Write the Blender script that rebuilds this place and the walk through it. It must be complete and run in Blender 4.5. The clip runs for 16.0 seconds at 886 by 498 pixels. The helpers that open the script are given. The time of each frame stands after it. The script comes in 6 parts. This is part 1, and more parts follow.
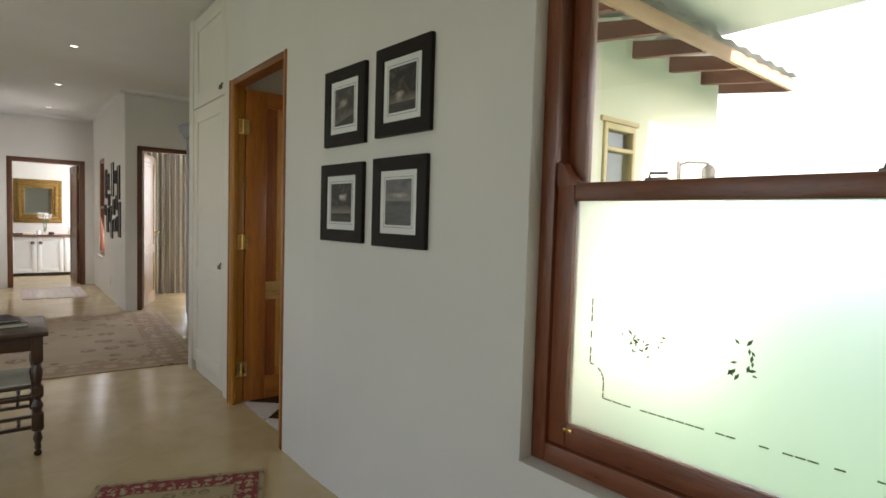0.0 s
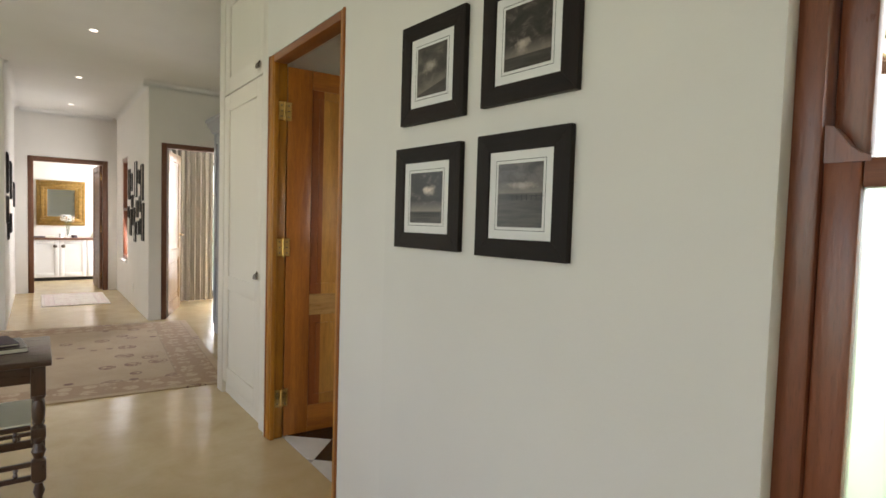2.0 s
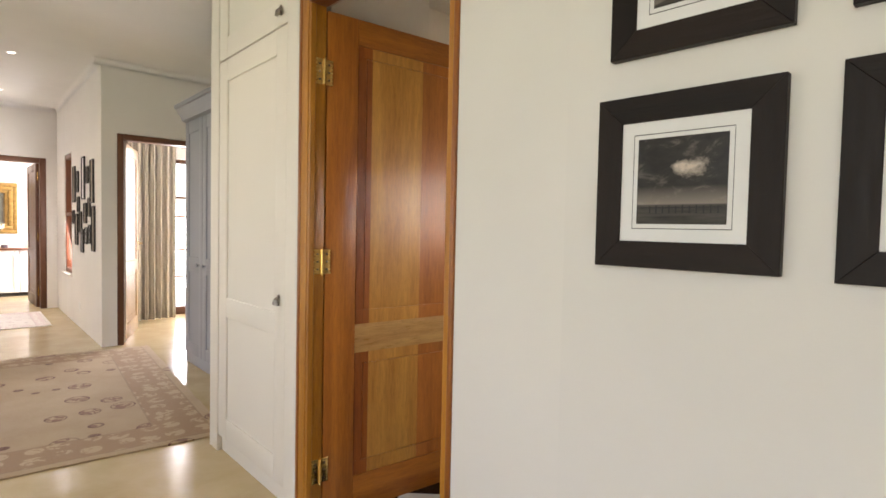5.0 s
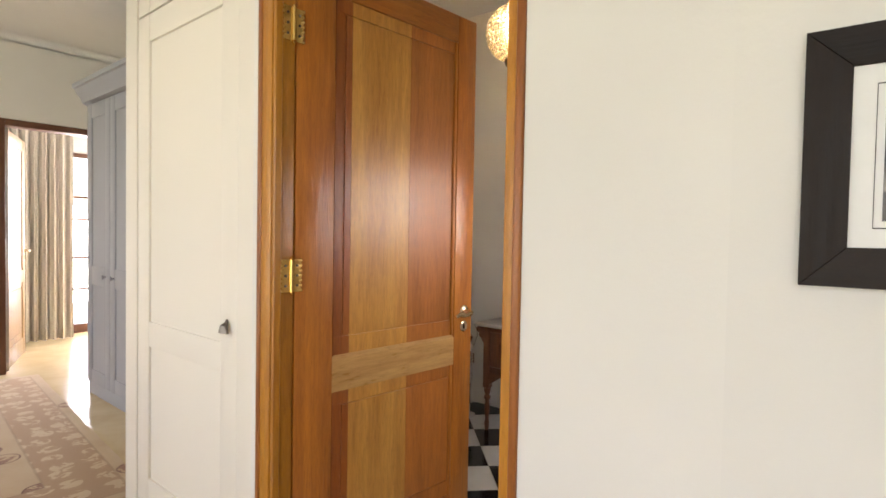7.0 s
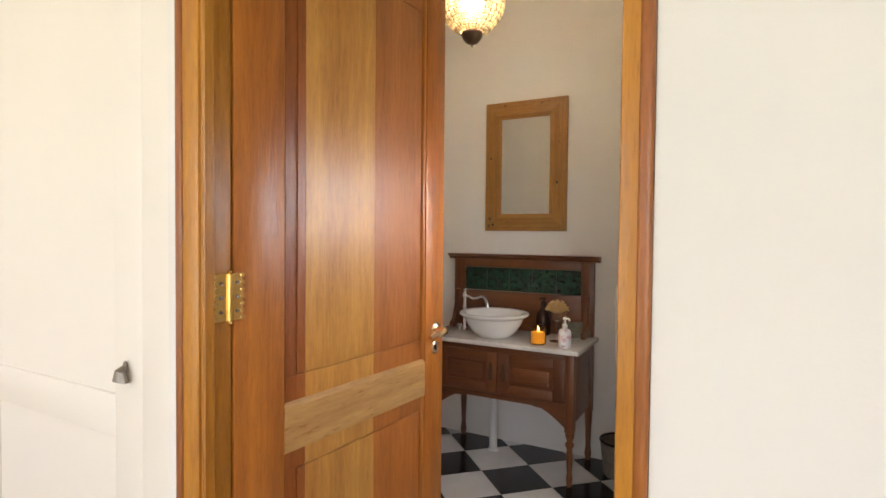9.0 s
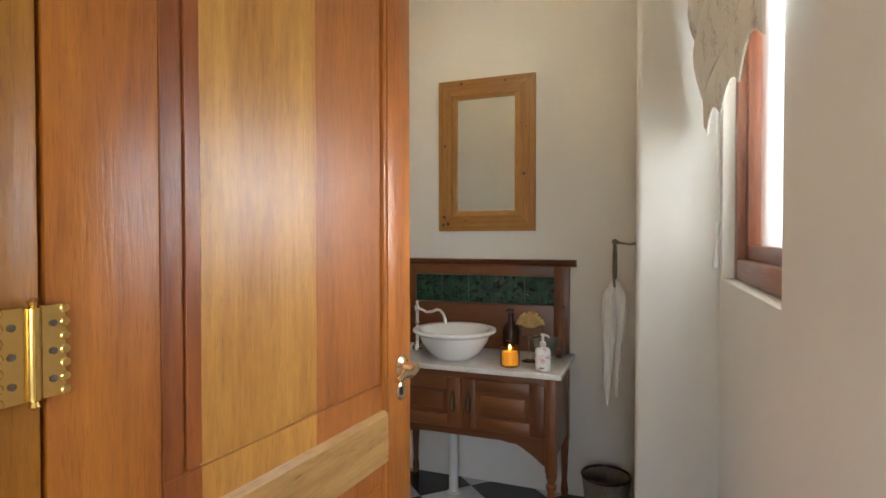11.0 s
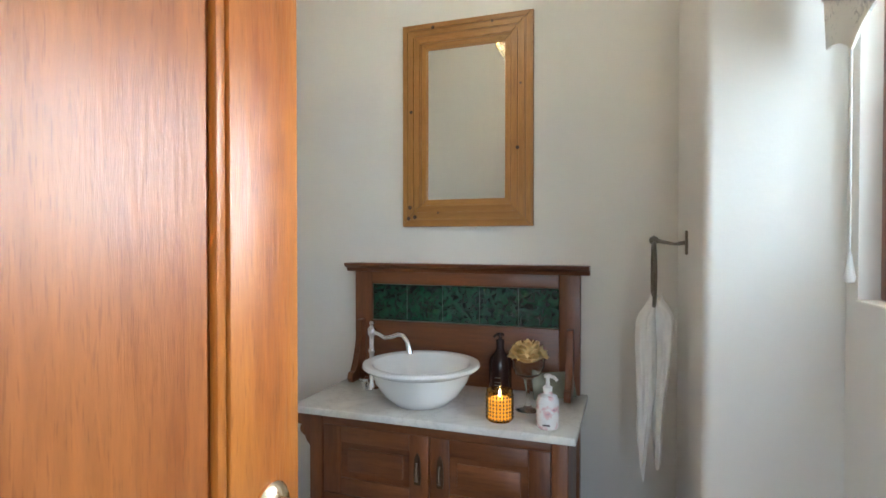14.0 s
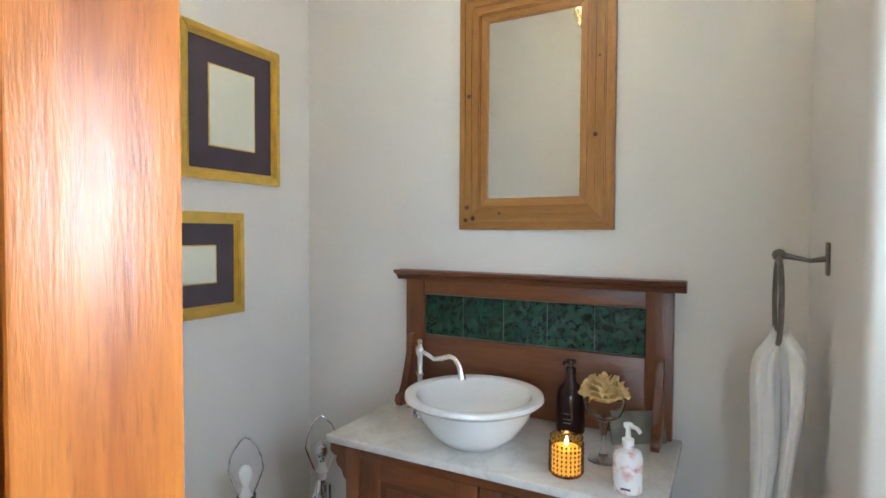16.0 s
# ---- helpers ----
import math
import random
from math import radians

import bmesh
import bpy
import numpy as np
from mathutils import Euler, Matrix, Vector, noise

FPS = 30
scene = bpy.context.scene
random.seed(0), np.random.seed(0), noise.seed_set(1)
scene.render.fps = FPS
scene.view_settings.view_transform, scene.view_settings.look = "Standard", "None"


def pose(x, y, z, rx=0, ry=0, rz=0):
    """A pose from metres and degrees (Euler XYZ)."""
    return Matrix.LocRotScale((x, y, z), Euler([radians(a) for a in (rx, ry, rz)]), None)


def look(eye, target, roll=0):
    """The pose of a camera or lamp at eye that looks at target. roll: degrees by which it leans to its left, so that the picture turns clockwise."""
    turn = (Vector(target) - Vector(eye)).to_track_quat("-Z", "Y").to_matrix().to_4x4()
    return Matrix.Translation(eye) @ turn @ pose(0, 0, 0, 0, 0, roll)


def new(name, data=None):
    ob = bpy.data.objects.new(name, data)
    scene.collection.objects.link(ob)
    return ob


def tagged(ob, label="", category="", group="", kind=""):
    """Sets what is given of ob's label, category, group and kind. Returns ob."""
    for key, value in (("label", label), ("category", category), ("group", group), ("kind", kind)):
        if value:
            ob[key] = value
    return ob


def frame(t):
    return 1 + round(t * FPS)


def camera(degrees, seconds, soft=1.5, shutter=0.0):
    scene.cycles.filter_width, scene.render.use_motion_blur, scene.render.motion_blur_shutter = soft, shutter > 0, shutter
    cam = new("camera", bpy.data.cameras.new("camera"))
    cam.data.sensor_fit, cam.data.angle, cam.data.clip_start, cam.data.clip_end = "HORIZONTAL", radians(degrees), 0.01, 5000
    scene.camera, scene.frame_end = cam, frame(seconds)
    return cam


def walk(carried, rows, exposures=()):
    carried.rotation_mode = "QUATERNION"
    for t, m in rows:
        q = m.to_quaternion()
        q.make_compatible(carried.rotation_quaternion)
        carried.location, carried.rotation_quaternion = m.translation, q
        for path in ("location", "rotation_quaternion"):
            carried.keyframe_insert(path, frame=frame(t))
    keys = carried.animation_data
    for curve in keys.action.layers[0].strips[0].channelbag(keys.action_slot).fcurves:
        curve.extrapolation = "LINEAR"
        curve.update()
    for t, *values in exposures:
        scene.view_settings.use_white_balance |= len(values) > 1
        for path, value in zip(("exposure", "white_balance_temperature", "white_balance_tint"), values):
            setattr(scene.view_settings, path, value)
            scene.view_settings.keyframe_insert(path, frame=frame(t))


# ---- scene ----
cam = camera(79.0, 16.0, soft=1.6)
# seconds, x, y, z, yaw, pitch, roll
PATH = [
    (0.0, 0.338, 0.362, 1.253, -39.04, -3.03, 1.70),
    (0.5, 0.377, 0.515, 1.253, -37.75, -2.99, 1.80),
    (1.0, 0.402, 0.673, 1.249, -37.14, -2.92, 1.84),
    (1.5, 0.420, 0.848, 1.238, -36.97, -2.84, 1.84),
    (2.0, 0.448, 1.015, 1.236, -37.04, -2.77, 1.70),
    (2.5, 0.462, 1.190, 1.230, -37.15, -2.65, 1.70),
    (3.0, 0.442, 1.360, 1.231, -37.65, -2.58, 1.66),
    (3.5, 0.438, 1.524, 1.213, -38.40, -2.40, 1.52),
    (4.0, 0.445, 1.697, 1.218, -39.26, -2.34, 1.35),
    (6.5, 0.534, 2.404, 1.216, -47.90, -1.78, 1.10),
    (7.0, 0.584, 2.536, 1.209, -50.22, -1.63, 1.03),
    (7.5, 0.612, 2.668, 1.213, -53.05, -1.60, 0.97),
    (8.0, 0.637, 2.768, 1.207, -56.04, -1.55, 0.76),
    (8.5, 0.696, 2.884, 1.210, -58.86, -1.59, 0.83),
    (9.0, 0.761, 2.985, 1.210, -61.35, -1.53, 0.54),
    (11.5, 1.272, 3.371, 1.188, -70.30, -0.88, -0.07),
    (12.0, 1.383, 3.417, 1.184, -71.05, -0.78, -0.09),
    (12.5, 1.499, 3.455, 1.187, -71.41, -0.76, -0.09),
    (13.0, 1.607, 3.487, 1.184, -71.61, -0.68, -0.03),
    (13.5, 1.730, 3.493, 1.189, -71.40, -0.84, -0.08),
    (14.0, 1.827, 3.494, 1.181, -70.85, -0.81, 0.02),
    (14.5, 1.907, 3.503, 1.195, -69.34, -1.35, -0.03),
    (15.0, 1.982, 3.510, 1.194, -66.86, -1.22, 0.13),
    (15.5, 2.041, 3.513, 1.192, -64.31, -0.84, 0.43),
    (16.0, 2.113, 3.518, 1.225, -61.86, -1.74, 0.25),
]


def aimed(x, y, z, yaw, pitch, roll):
    a, b = radians(yaw), radians(pitch)
    ahead = Vector((-math.sin(a) * math.cos(b), math.cos(a) * math.cos(b), math.sin(b)))
    return look((x, y, z), Vector((x, y, z)) + ahead, roll)


EXPOSURES = [(0.0, 1.42, 6600, 15), (1.5, 1.88, 6750, 16), (2.5, 2.15, 6900, 17), (4.0, 2.35, 7000, 21), (6.5, 2.77, 6950, 23), (7.5, 2.9, 6950, 23),
             (9.0, 3.05, 6800, 24), (11.5, 3.06, 6200, 16), (12.5, 3.2, 5700, 14), (14.0, 3.46, 5450, 13), (16.0, 3.72, 5350, 13)]
walk(cam, [(t, aimed(*row)) for t, *row in PATH], EXPOSURES)

# ---- light ----
world = bpy.data.worlds.new("sky")
scene.world = world
world.use_nodes = True
sky = world.node_tree.nodes.new("ShaderNodeTexSky")
sky.sky_type = "NISHITA"
sky.sun_disc = False
sky.sun_elevation = radians(33)
sky.sun_rotation = radians(173)
sky.air_density, sky.dust_density = 1.0, 2.5
backdrop = world.node_tree.nodes["Background"]
world.node_tree.links.new(sky.outputs["Color"], backdrop.inputs["Color"])
backdrop.inputs["Strength"].default_value = 0.15

sun_data = bpy.data.lights.new("sun", "SUN")
sun_data.energy, sun_data.angle, sun_data.color = 5.0, radians(0.6), (1.0, 0.95, 0.87)
sun = new("sun", sun_data)
sun.matrix_world = look((0, 0, 20), Vector((0, 0, 20)) + Vector((-0.12 * math.cos(radians(33)), 0.99 * math.cos(radians(33)), -math.sin(radians(33)))))


def daylight(name, eye, target, wide, high, watts, colour=(0.93, 0.97, 1.0)):
    data = bpy.data.lights.new(name, "AREA")
    data.shape, data.size, data.size_y, data.energy, data.color = "RECTANGLE", wide, high, watts, colour
    ob = new(name, data)
    ob.matrix_world = look(eye, target)
    return ob


daylight("daylight_west_window", (-2.42, 1.6, 1.35), (0, 1.6, 1.2), 2.6, 1.9, 4.9, (1.0, 0.97, 0.91))
daylight("daylight_west_door", (-2.42, 5.9, 1.2), (0, 5.9, 1.1), 1.8, 2.1, 3.5, (1.0, 0.97, 0.91))
daylight("daylight_bath_window", (2.6, 2.90, 1.6), (2.6, 4.0, 1.4), 0.7, 0.95, 1.3, (0.93, 0.95, 1.0))
daylight("daylight_bedroom", (3.1, 9.66, 1.2), (2.7, 8.0, 0.6), 1.0, 1.9, 18.0)
for spot_y in (4.47, 6.45, 8.435, 10.34):
    spot = bpy.data.lights.new("downlight_beam", "SPOT")
    spot.energy, spot.spot_size, spot.spot_blend, spot.shadow_soft_size, spot.color = 2.5, radians(110), 0.8, 0.03, (1.0, 0.92, 0.80)
    new("downlight_beam", spot).matrix_world = look((0.828, spot_y, 2.74), (0.829, spot_y, 0))
lamp_data = bpy.data.lights.new("pendant_light", "POINT")
lamp_data.energy, lamp_data.shadow_soft_size, lamp_data.color = 1.9, 0.05, (1.0, 0.82, 0.52)
new("pendant_light", lamp_data).location = (2.862, 4.0, 2.27)
daylight("daylight_slit_window", (1.472, 10.155, 1.3), (0.2, 10.155, 1.1), 0.44, 1.3, 5.0)
daylight("daylight_far_room", (2.5, 12.3, 1.4), (0.5, 12.5, 0.9), 1.3, 1.6, 24.0)


# ---- materials ----
def blank(name):
    m = bpy.data.materials.new(name)
    m.use_nodes = True
    nt = m.node_tree
    return m, nt, nt.nodes["Principled BSDF"]


def node(nt, kind, **values):
    n = nt.nodes.new(kind)
    for key, value in values.items():
        n.inputs[key.replace("_", " ")].default_value = value
    return n


def ramp(nt, source, *stops):
    n = nt.nodes.new("ShaderNodeValToRGB")
    while len(n.color_ramp.elements) < len(stops):
        n.color_ramp.elements.new(0.5)
    for element, (place, colour) in zip(n.color_ramp.elements, stops):
        element.position, element.color = place, (*colour, 1) if len(colour) == 3 else colour
    nt.links.new(source, n.inputs["Fac"])
    return n.outputs["Color"]


def falling(nt, source, a, b):
    """1 where source is under a, sinking to 0 at b."""
    n = nt.nodes.new("ShaderNodeMapRange")
    n.inputs["From Min"].default_value, n.inputs["From Max"].default_value = a, b
    n.inputs["To Min"].default_value, n.inputs["To Max"].default_value = 1.0, 0.0
    nt.links.new(source, n.inputs["Value"])
    return n.outputs[0]


def grey(v):
    return (v, v, v)


def mapped(nt, scale=(1, 1, 1), shift=(0, 0, 0), turn=(0, 0, 0), own=False):
    """Object coordinates in metres; own: shifted at random from object to object."""
    at = nt.nodes.new("ShaderNodeTexCoord")
    mp = nt.nodes.new("ShaderNodeMapping")
    mp.inputs["Scale"].default_value, mp.inputs["Location"].default_value, mp.inputs["Rotation"].default_value = scale, shift, turn
    source = at.outputs["Object"]
    if own:
        info = nt.nodes.new("ShaderNodeObjectInfo")
        mul = nt.nodes.new("ShaderNodeMath")
        mul.operation = "MULTIPLY"
        mul.inputs[1].default_value = 37.0
        nt.links.new(info.outputs["Random"], mul.inputs[0])
        add = nt.nodes.new("ShaderNodeVectorMath")
        add.operation = "ADD"
        nt.links.new(source, add.inputs[0])
        nt.links.new(mul.outputs[0], add.inputs[1])
        source = add.outputs[0]
    nt.links.new(source, mp.inputs["Vector"])
    return mp.outputs["Vector"]


def noise_tex(nt, vector, scale, detail=4.0, rough=0.55, warp=0.0):
    n = node(nt, "ShaderNodeTexNoise", Scale=scale, Detail=detail, Roughness=rough, Distortion=warp)
    nt.links.new(vector, n.inputs["Vector"])
    return n.outputs["Fac"]


def mixed(nt, fac, a, b, mode="MIX"):
    n = nt.nodes.new("ShaderNodeMix")
    n.data_type, n.blend_type = "RGBA", mode
    for socket, value in ((n.inputs[0], fac), (n.inputs[6], a), (n.inputs[7], b)):
        if isinstance(value, (int, float)):
            socket.default_value = value
        elif isinstance(value, tuple):
            socket.default_value = (*value, 1)
        else:
            nt.links.new(value, socket)
    return n.outputs[2]


def bumped(nt, bsdf, height, strength=0.2, distance=0.01):
    b = nt.nodes.new("ShaderNodeBump")
    b.inputs["Strength"].default_value, b.inputs["Distance"].default_value = strength, distance
    nt.links.new(height, b.inputs["Height"])
    nt.links.new(b.outputs["Normal"], bsdf.inputs["Normal"])


def plaster(name, base, rough=0.75, relief=0.25):
    m, nt, p = blank(name)
    v = mapped(nt)
    big, fine = noise_tex(nt, v, 1.3, 3), noise_tex(nt, v, 60, 6, 0.6)
    dark = tuple(c * 0.94 for c in base)
    nt.links.new(ramp(nt, big, (0.3, dark), (0.7, base)), p.inputs["Base Color"])
    p.inputs["Roughness"].default_value = rough
    trowel = noise_tex(nt, v, 9, 4, 0.5)
    bumped(nt, p, mixed(nt, 0.35, trowel, fine), relief, 0.006)
    return m


def plain(name, base, rough=0.5, metal=0.0, vary=0.12, scale=14, relief=0.05):
    m, nt, p = blank(name)
    v = mapped(nt, own=True)
    n = noise_tex(nt, v, scale, 5)
    nt.links.new(ramp(nt, n, (0.25, tuple(c * (1 - vary) for c in base)), (0.75, tuple(min(1, c * (1 + vary)) for c in base))), p.inputs["Base Color"])
    nt.links.new(ramp(nt, n, (0.1, grey(max(0.02, rough - 0.03))), (0.9, grey(min(1, rough + 0.03)))), p.inputs["Roughness"])
    p.inputs["Metallic"].default_value = metal
    if relief:
        bumped(nt, p, noise_tex(nt, v, scale * 8, 4), relief, 0.003)
    return m


def wood(name, dark, light, along="z", rough=0.3, coat=0.3, figure=1.0, vary=0.18):
    m, nt, p = blank(name)
    long, wide = 0.9, 13.0
    scale = {"x": (long, wide, wide), "y": (wide, long, wide), "z": (wide, wide, long)}[along]
    v = mapped(nt, scale, own=True)
    grain = noise_tex(nt, v, 1.0, 5, 0.55, 0.5)
    fibre = noise_tex(nt, mapped(nt, tuple(c * 12 for c in scale), own=True), 1.0, 3, 0.6)
    fleck = {"x": (12, 6.5, 6.5), "y": (6.5, 12, 6.5), "z": (6.5, 6.5, 12)}[along]
    figured = noise_tex(nt, mapped(nt, tuple(c * k for c, k in zip(scale, fleck)), own=True), 1.0, 5, 0.62, 0.35)
    mid = tuple((a + b) / 2 for a, b in zip(dark, light))
    base = ramp(nt, grain, (0.33, dark), (0.5, mid), (0.67, light))
    base = mixed(nt, 0.27 * figure, base, ramp(nt, figured, (0.34, tuple(c * 0.6 for c in dark)), (0.5, mid), (0.66, tuple(c * 1.15 for c in light))))
    base = mixed(nt, 0.16, base, ramp(nt, fibre, (0.2, tuple(c * 0.7 for c in dark)), (0.8, light)))
    pore = {"x": (34, 30, 30), "y": (30, 34, 30), "z": (30, 30, 34)}[along]
    pores = noise_tex(nt, mapped(nt, tuple(c * k for c, k in zip(scale, pore)), own=True), 1.0, 2, 0.5)
    base = mixed(nt, 0.42 * figure, base, ramp(nt, pores, (0.30, (0.50, 0.40, 0.34)), (0.42, grey(1.0))), "MULTIPLY")
    info = nt.nodes.new("ShaderNodeObjectInfo")
    tone = ramp(nt, info.outputs["Random"], (0.0, grey(1 - vary)), (1.0, grey(1.0)))
    nt.links.new(mixed(nt, 1.0, base, tone, "MULTIPLY"), p.inputs["Base Color"])
    nt.links.new(ramp(nt, figured, (0.3, grey(rough - 0.05)), (0.7, grey(rough + 0.1))), p.inputs["Roughness"])
    p.inputs["Coat Weight"].default_value = coat
    p.inputs["Coat Roughness"].default_value = 0.30
    bumped(nt, p, mixed(nt, 0.3, figured, fibre), 0.45, 0.003)
    nt.links.new(p.inputs["Normal"].links[0].from_socket, p.inputs["Coat Normal"])
    return m


def glow(name, colour, strength):
    m, nt, p = blank(name)
    p.inputs["Base Color"].default_value = (*colour, 1)
    p.inputs["Emission Color"].default_value = (*colour, 1)
    p.inputs["Emission Strength"].default_value = strength
    return m


def glass(name, tint=(1, 1, 1), rough=0.0, ior=1.45):
    m, nt, p = blank(name)
    p.inputs["Base Color"].default_value = (*tint, 1)
    p.inputs["Roughness"].default_value = rough
    p.inputs["Transmission Weight"].default_value = 1.0
    p.inputs["IOR"].default_value = ior
    return m


WALL = plaster("wall_plaster", (0.80, 0.775, 0.725))
CEIL = plaster("ceiling_paint", (0.80, 0.79, 0.76), 0.8, 0.08)
OUTWALL = plaster("outdoor_plaster", (0.70, 0.74, 0.62), 0.85, 0.3)
CABINET = plain("cream_cabinet_paint", (0.81, 0.77, 0.69), 0.42, 0, 0.01, 2, 0.02)
WHITEPAINT = plain("white_cabinet_paint", (0.80, 0.81, 0.82), 0.4, 0, 0.03, 5, 0.02)
GREYBLUE = plain("grey_blue_paint", (0.33, 0.345, 0.38), 0.45, 0, 0.03, 3, 0.03)
FRAMEWOOD = wood("door_frame_wood", (0.42, 0.145, 0.010), (0.66, 0.29, 0.026), "z", 0.35, 0.25)
BEADWOOD = wood("door_bead_wood", (0.24, 0.066, 0.008), (0.42, 0.135, 0.018), "z", 0.35, 0.25)
HEADWOOD = wood("door_head_wood", (0.20, 0.06, 0.014), (0.34, 0.12, 0.028), "y", 0.35, 0.25)
DOORWOOD = wood("door_stile_wood", (0.32, 0.080, 0.009), (0.60, 0.215, 0.026), "z", 0.38, 0.52)
DOORCROSS = wood("door_rail_wood", (0.32, 0.080, 0.009), (0.58, 0.205, 0.025), "x", 0.38, 0.52)
BOARDDARK = wood("door_board_dark", (0.23, 0.047, 0.005), (0.43, 0.118, 0.015), "z", 0.38, 0.52)
BOARDPALE = wood("door_board_pale", (0.43, 0.165, 0.022), (0.73, 0.37, 0.080), "z", 0.38, 0.52)
BOARDRED = wood("door_board_red", (0.34, 0.092, 0.012), (0.60, 0.205, 0.036), "z", 0.38, 0.52)
LOCKWOOD = wood("door_lock_rail_wood", (0.42, 0.20, 0.05), (0.66, 0.40, 0.15), "x", 0.3, 0.35)
WINWOOD = wood("window_wood", (0.15, 0.040, 0.015), (0.32, 0.098, 0.040), "z", 0.32, 0.3)
WINWOODY = wood("window_rail_wood", (0.15, 0.040, 0.015), (0.32, 0.098, 0.040), "y", 0.32, 0.3)
WINWOODX = wood("window_rail_wood_across", (0.15, 0.040, 0.015), (0.32, 0.098, 0.040), "x", 0.32, 0.3)
DARKFRAME = wood("dark_frame_wood", (0.10, 0.035, 0.018), (0.2, 0.08, 0.035), "z", 0.4, 0.15)
DARKFRAMEX = wood("dark_frame_wood_across", (0.10, 0.035, 0.018), (0.2, 0.08, 0.035), "x", 0.4, 0.15)
PINE = wood("pine_wood", (0.30, 0.12, 0.018), (0.50, 0.245, 0.052), "z", 0.4, 0.2)
PINEY = wood("pine_wood_across", (0.30, 0.12, 0.018), (0.50, 0.245, 0.052), "y", 0.4, 0.2)
MAHOGANY = wood("mahogany", (0.095, 0.025, 0.006), (0.235, 0.076, 0.019), "y", 0.35, 0.25)
MAHOGANYZ = wood("mahogany_upright", (0.095, 0.025, 0.006), (0.235, 0.076, 0.019), "z", 0.35, 0.25)
TABLEWOOD = wood("dark_table_wood", (0.035, 0.016, 0.009), (0.10, 0.045, 0.022), "x", 0.3, 0.3)
TABLEWOODZ = wood("dark_table_wood_upright", (0.035, 0.016, 0.009), (0.10, 0.045, 0.022), "z", 0.3, 0.3)
PALEWOOD = wood("pale_door_wood", (0.34, 0.2, 0.09), (0.56, 0.38, 0.2), "z", 0.35, 0.25)
TOPWOOD = wood("sideboard_top_wood", (0.16, 0.055, 0.025), (0.28, 0.11, 0.05), "x", 0.3, 0.3)
BLACKFRAME = wood("black_frame_wood", (0.009, 0.005, 0.003), (0.021, 0.012, 0.008), "y", 0.5, 0.0, 0.6, 0.3)
BLACKFRAMEZ = wood("black_frame_wood_upright", (0.009, 0.005, 0.003), (0.021, 0.012, 0.008), "z", 0.5, 0.0, 0.6, 0.3)
for black in (BLACKFRAME, BLACKFRAMEZ):
    black.node_tree.nodes["Principled BSDF"].inputs["Specular IOR Level"].default_value = 0.25
SMALLFRAME = plain("small_black_frame", (0.02, 0.018, 0.017), 0.4)
MAT = plain("white_card", (0.82, 0.82, 0.80), 0.9, 0, 0.02, 30, 0.02)
SEPIA = plain("sepia_print", (0.30, 0.26, 0.21), 0.8, 0, 0.6, 22, 0.02)
GREENGROUT = plain("green_grout", (0.10, 0.15, 0.11), 0.6)
INK = plain("ink_line", (0.03, 0.03, 0.03), 0.8)
GOLD = plain("gilt_frame", (0.78, 0.55, 0.12), 0.36, 0.85, 0.15, 20, 0.1)
DARKGOLD = plain("antique_gilt", (0.30, 0.18, 0.05), 0.45, 0.6, 0.35, 25, 0.3)
PLUM = plain("dark_plum_card", (0.085, 0.065, 0.075), 0.85)
PAPER = plain("cream_paper", (0.74, 0.74, 0.60), 0.85, 0, 0.04, 8, 0.02)
BRASS = plain("polished_brass", (0.80, 0.56, 0.20), 0.16, 1.0, 0.06, 30, 0.02)
NICKEL = plain("polished_nickel", (0.86, 0.70, 0.48), 0.2, 1.0, 0.05, 30, 0.0)
PEWTER = plain("aged_pewter", (0.20, 0.175, 0.15), 0.38, 0.9, 0.25, 60, 0.1)
CHROME = plain("chrome", (0.85, 0.85, 0.86), 0.07, 1.0, 0.03, 30, 0.0)
BRONZE = plain("dark_bronze", (0.10, 0.065, 0.04), 0.35, 0.8, 0.2, 40, 0.05)
PORCELAIN = plain("white_porcelain", (0.84, 0.84, 0.82), 0.08, 0, 0.01, 6, 0.0)
PLASTIC = plain("white_plastic", (0.78, 0.78, 0.76), 0.4, 0, 0.02, 20, 0.0)
BLACKBOTTLE = plain("dark_brown_bottle", (0.030, 0.013, 0.011), 0.18, 0, 0.1, 30, 0.0)
DARKLAMP = plain("dark_lamp_base", (0.025, 0.018, 0.018), 0.35)
FABRIC = plain("white_towelling", (0.86, 0.85, 0.82), 0.95, 0, 0.03, 60, 0.25)
CURTAIN = plain("beige_curtain_cloth", (0.64, 0.595, 0.51), 0.9, 0, 0.06, 30, 0.15)


def petal_cloth():
    m, nt, p = blank("cream_petals")
    shade = ramp(nt, noise_tex(nt, mapped(nt), 50, 3), (0.3, (0.90, 0.70, 0.34)), (0.7, (0.95, 0.82, 0.50)))
    p.inputs["Roughness"].default_value = 0.8
    thin, mix = nt.nodes.new("ShaderNodeBsdfTranslucent"), nt.nodes.new("ShaderNodeMixShader")
    mix.inputs[0].default_value = 0.45
    nt.links.new(shade, p.inputs["Base Color"])
    nt.links.new(shade, thin.inputs["Color"])
    nt.links.new(p.outputs[0], mix.inputs[1])
    nt.links.new(thin.outputs[0], mix.inputs[2])
    nt.links.new(mix.outputs[0], nt.nodes["Material Output"].inputs["Surface"])
    return m


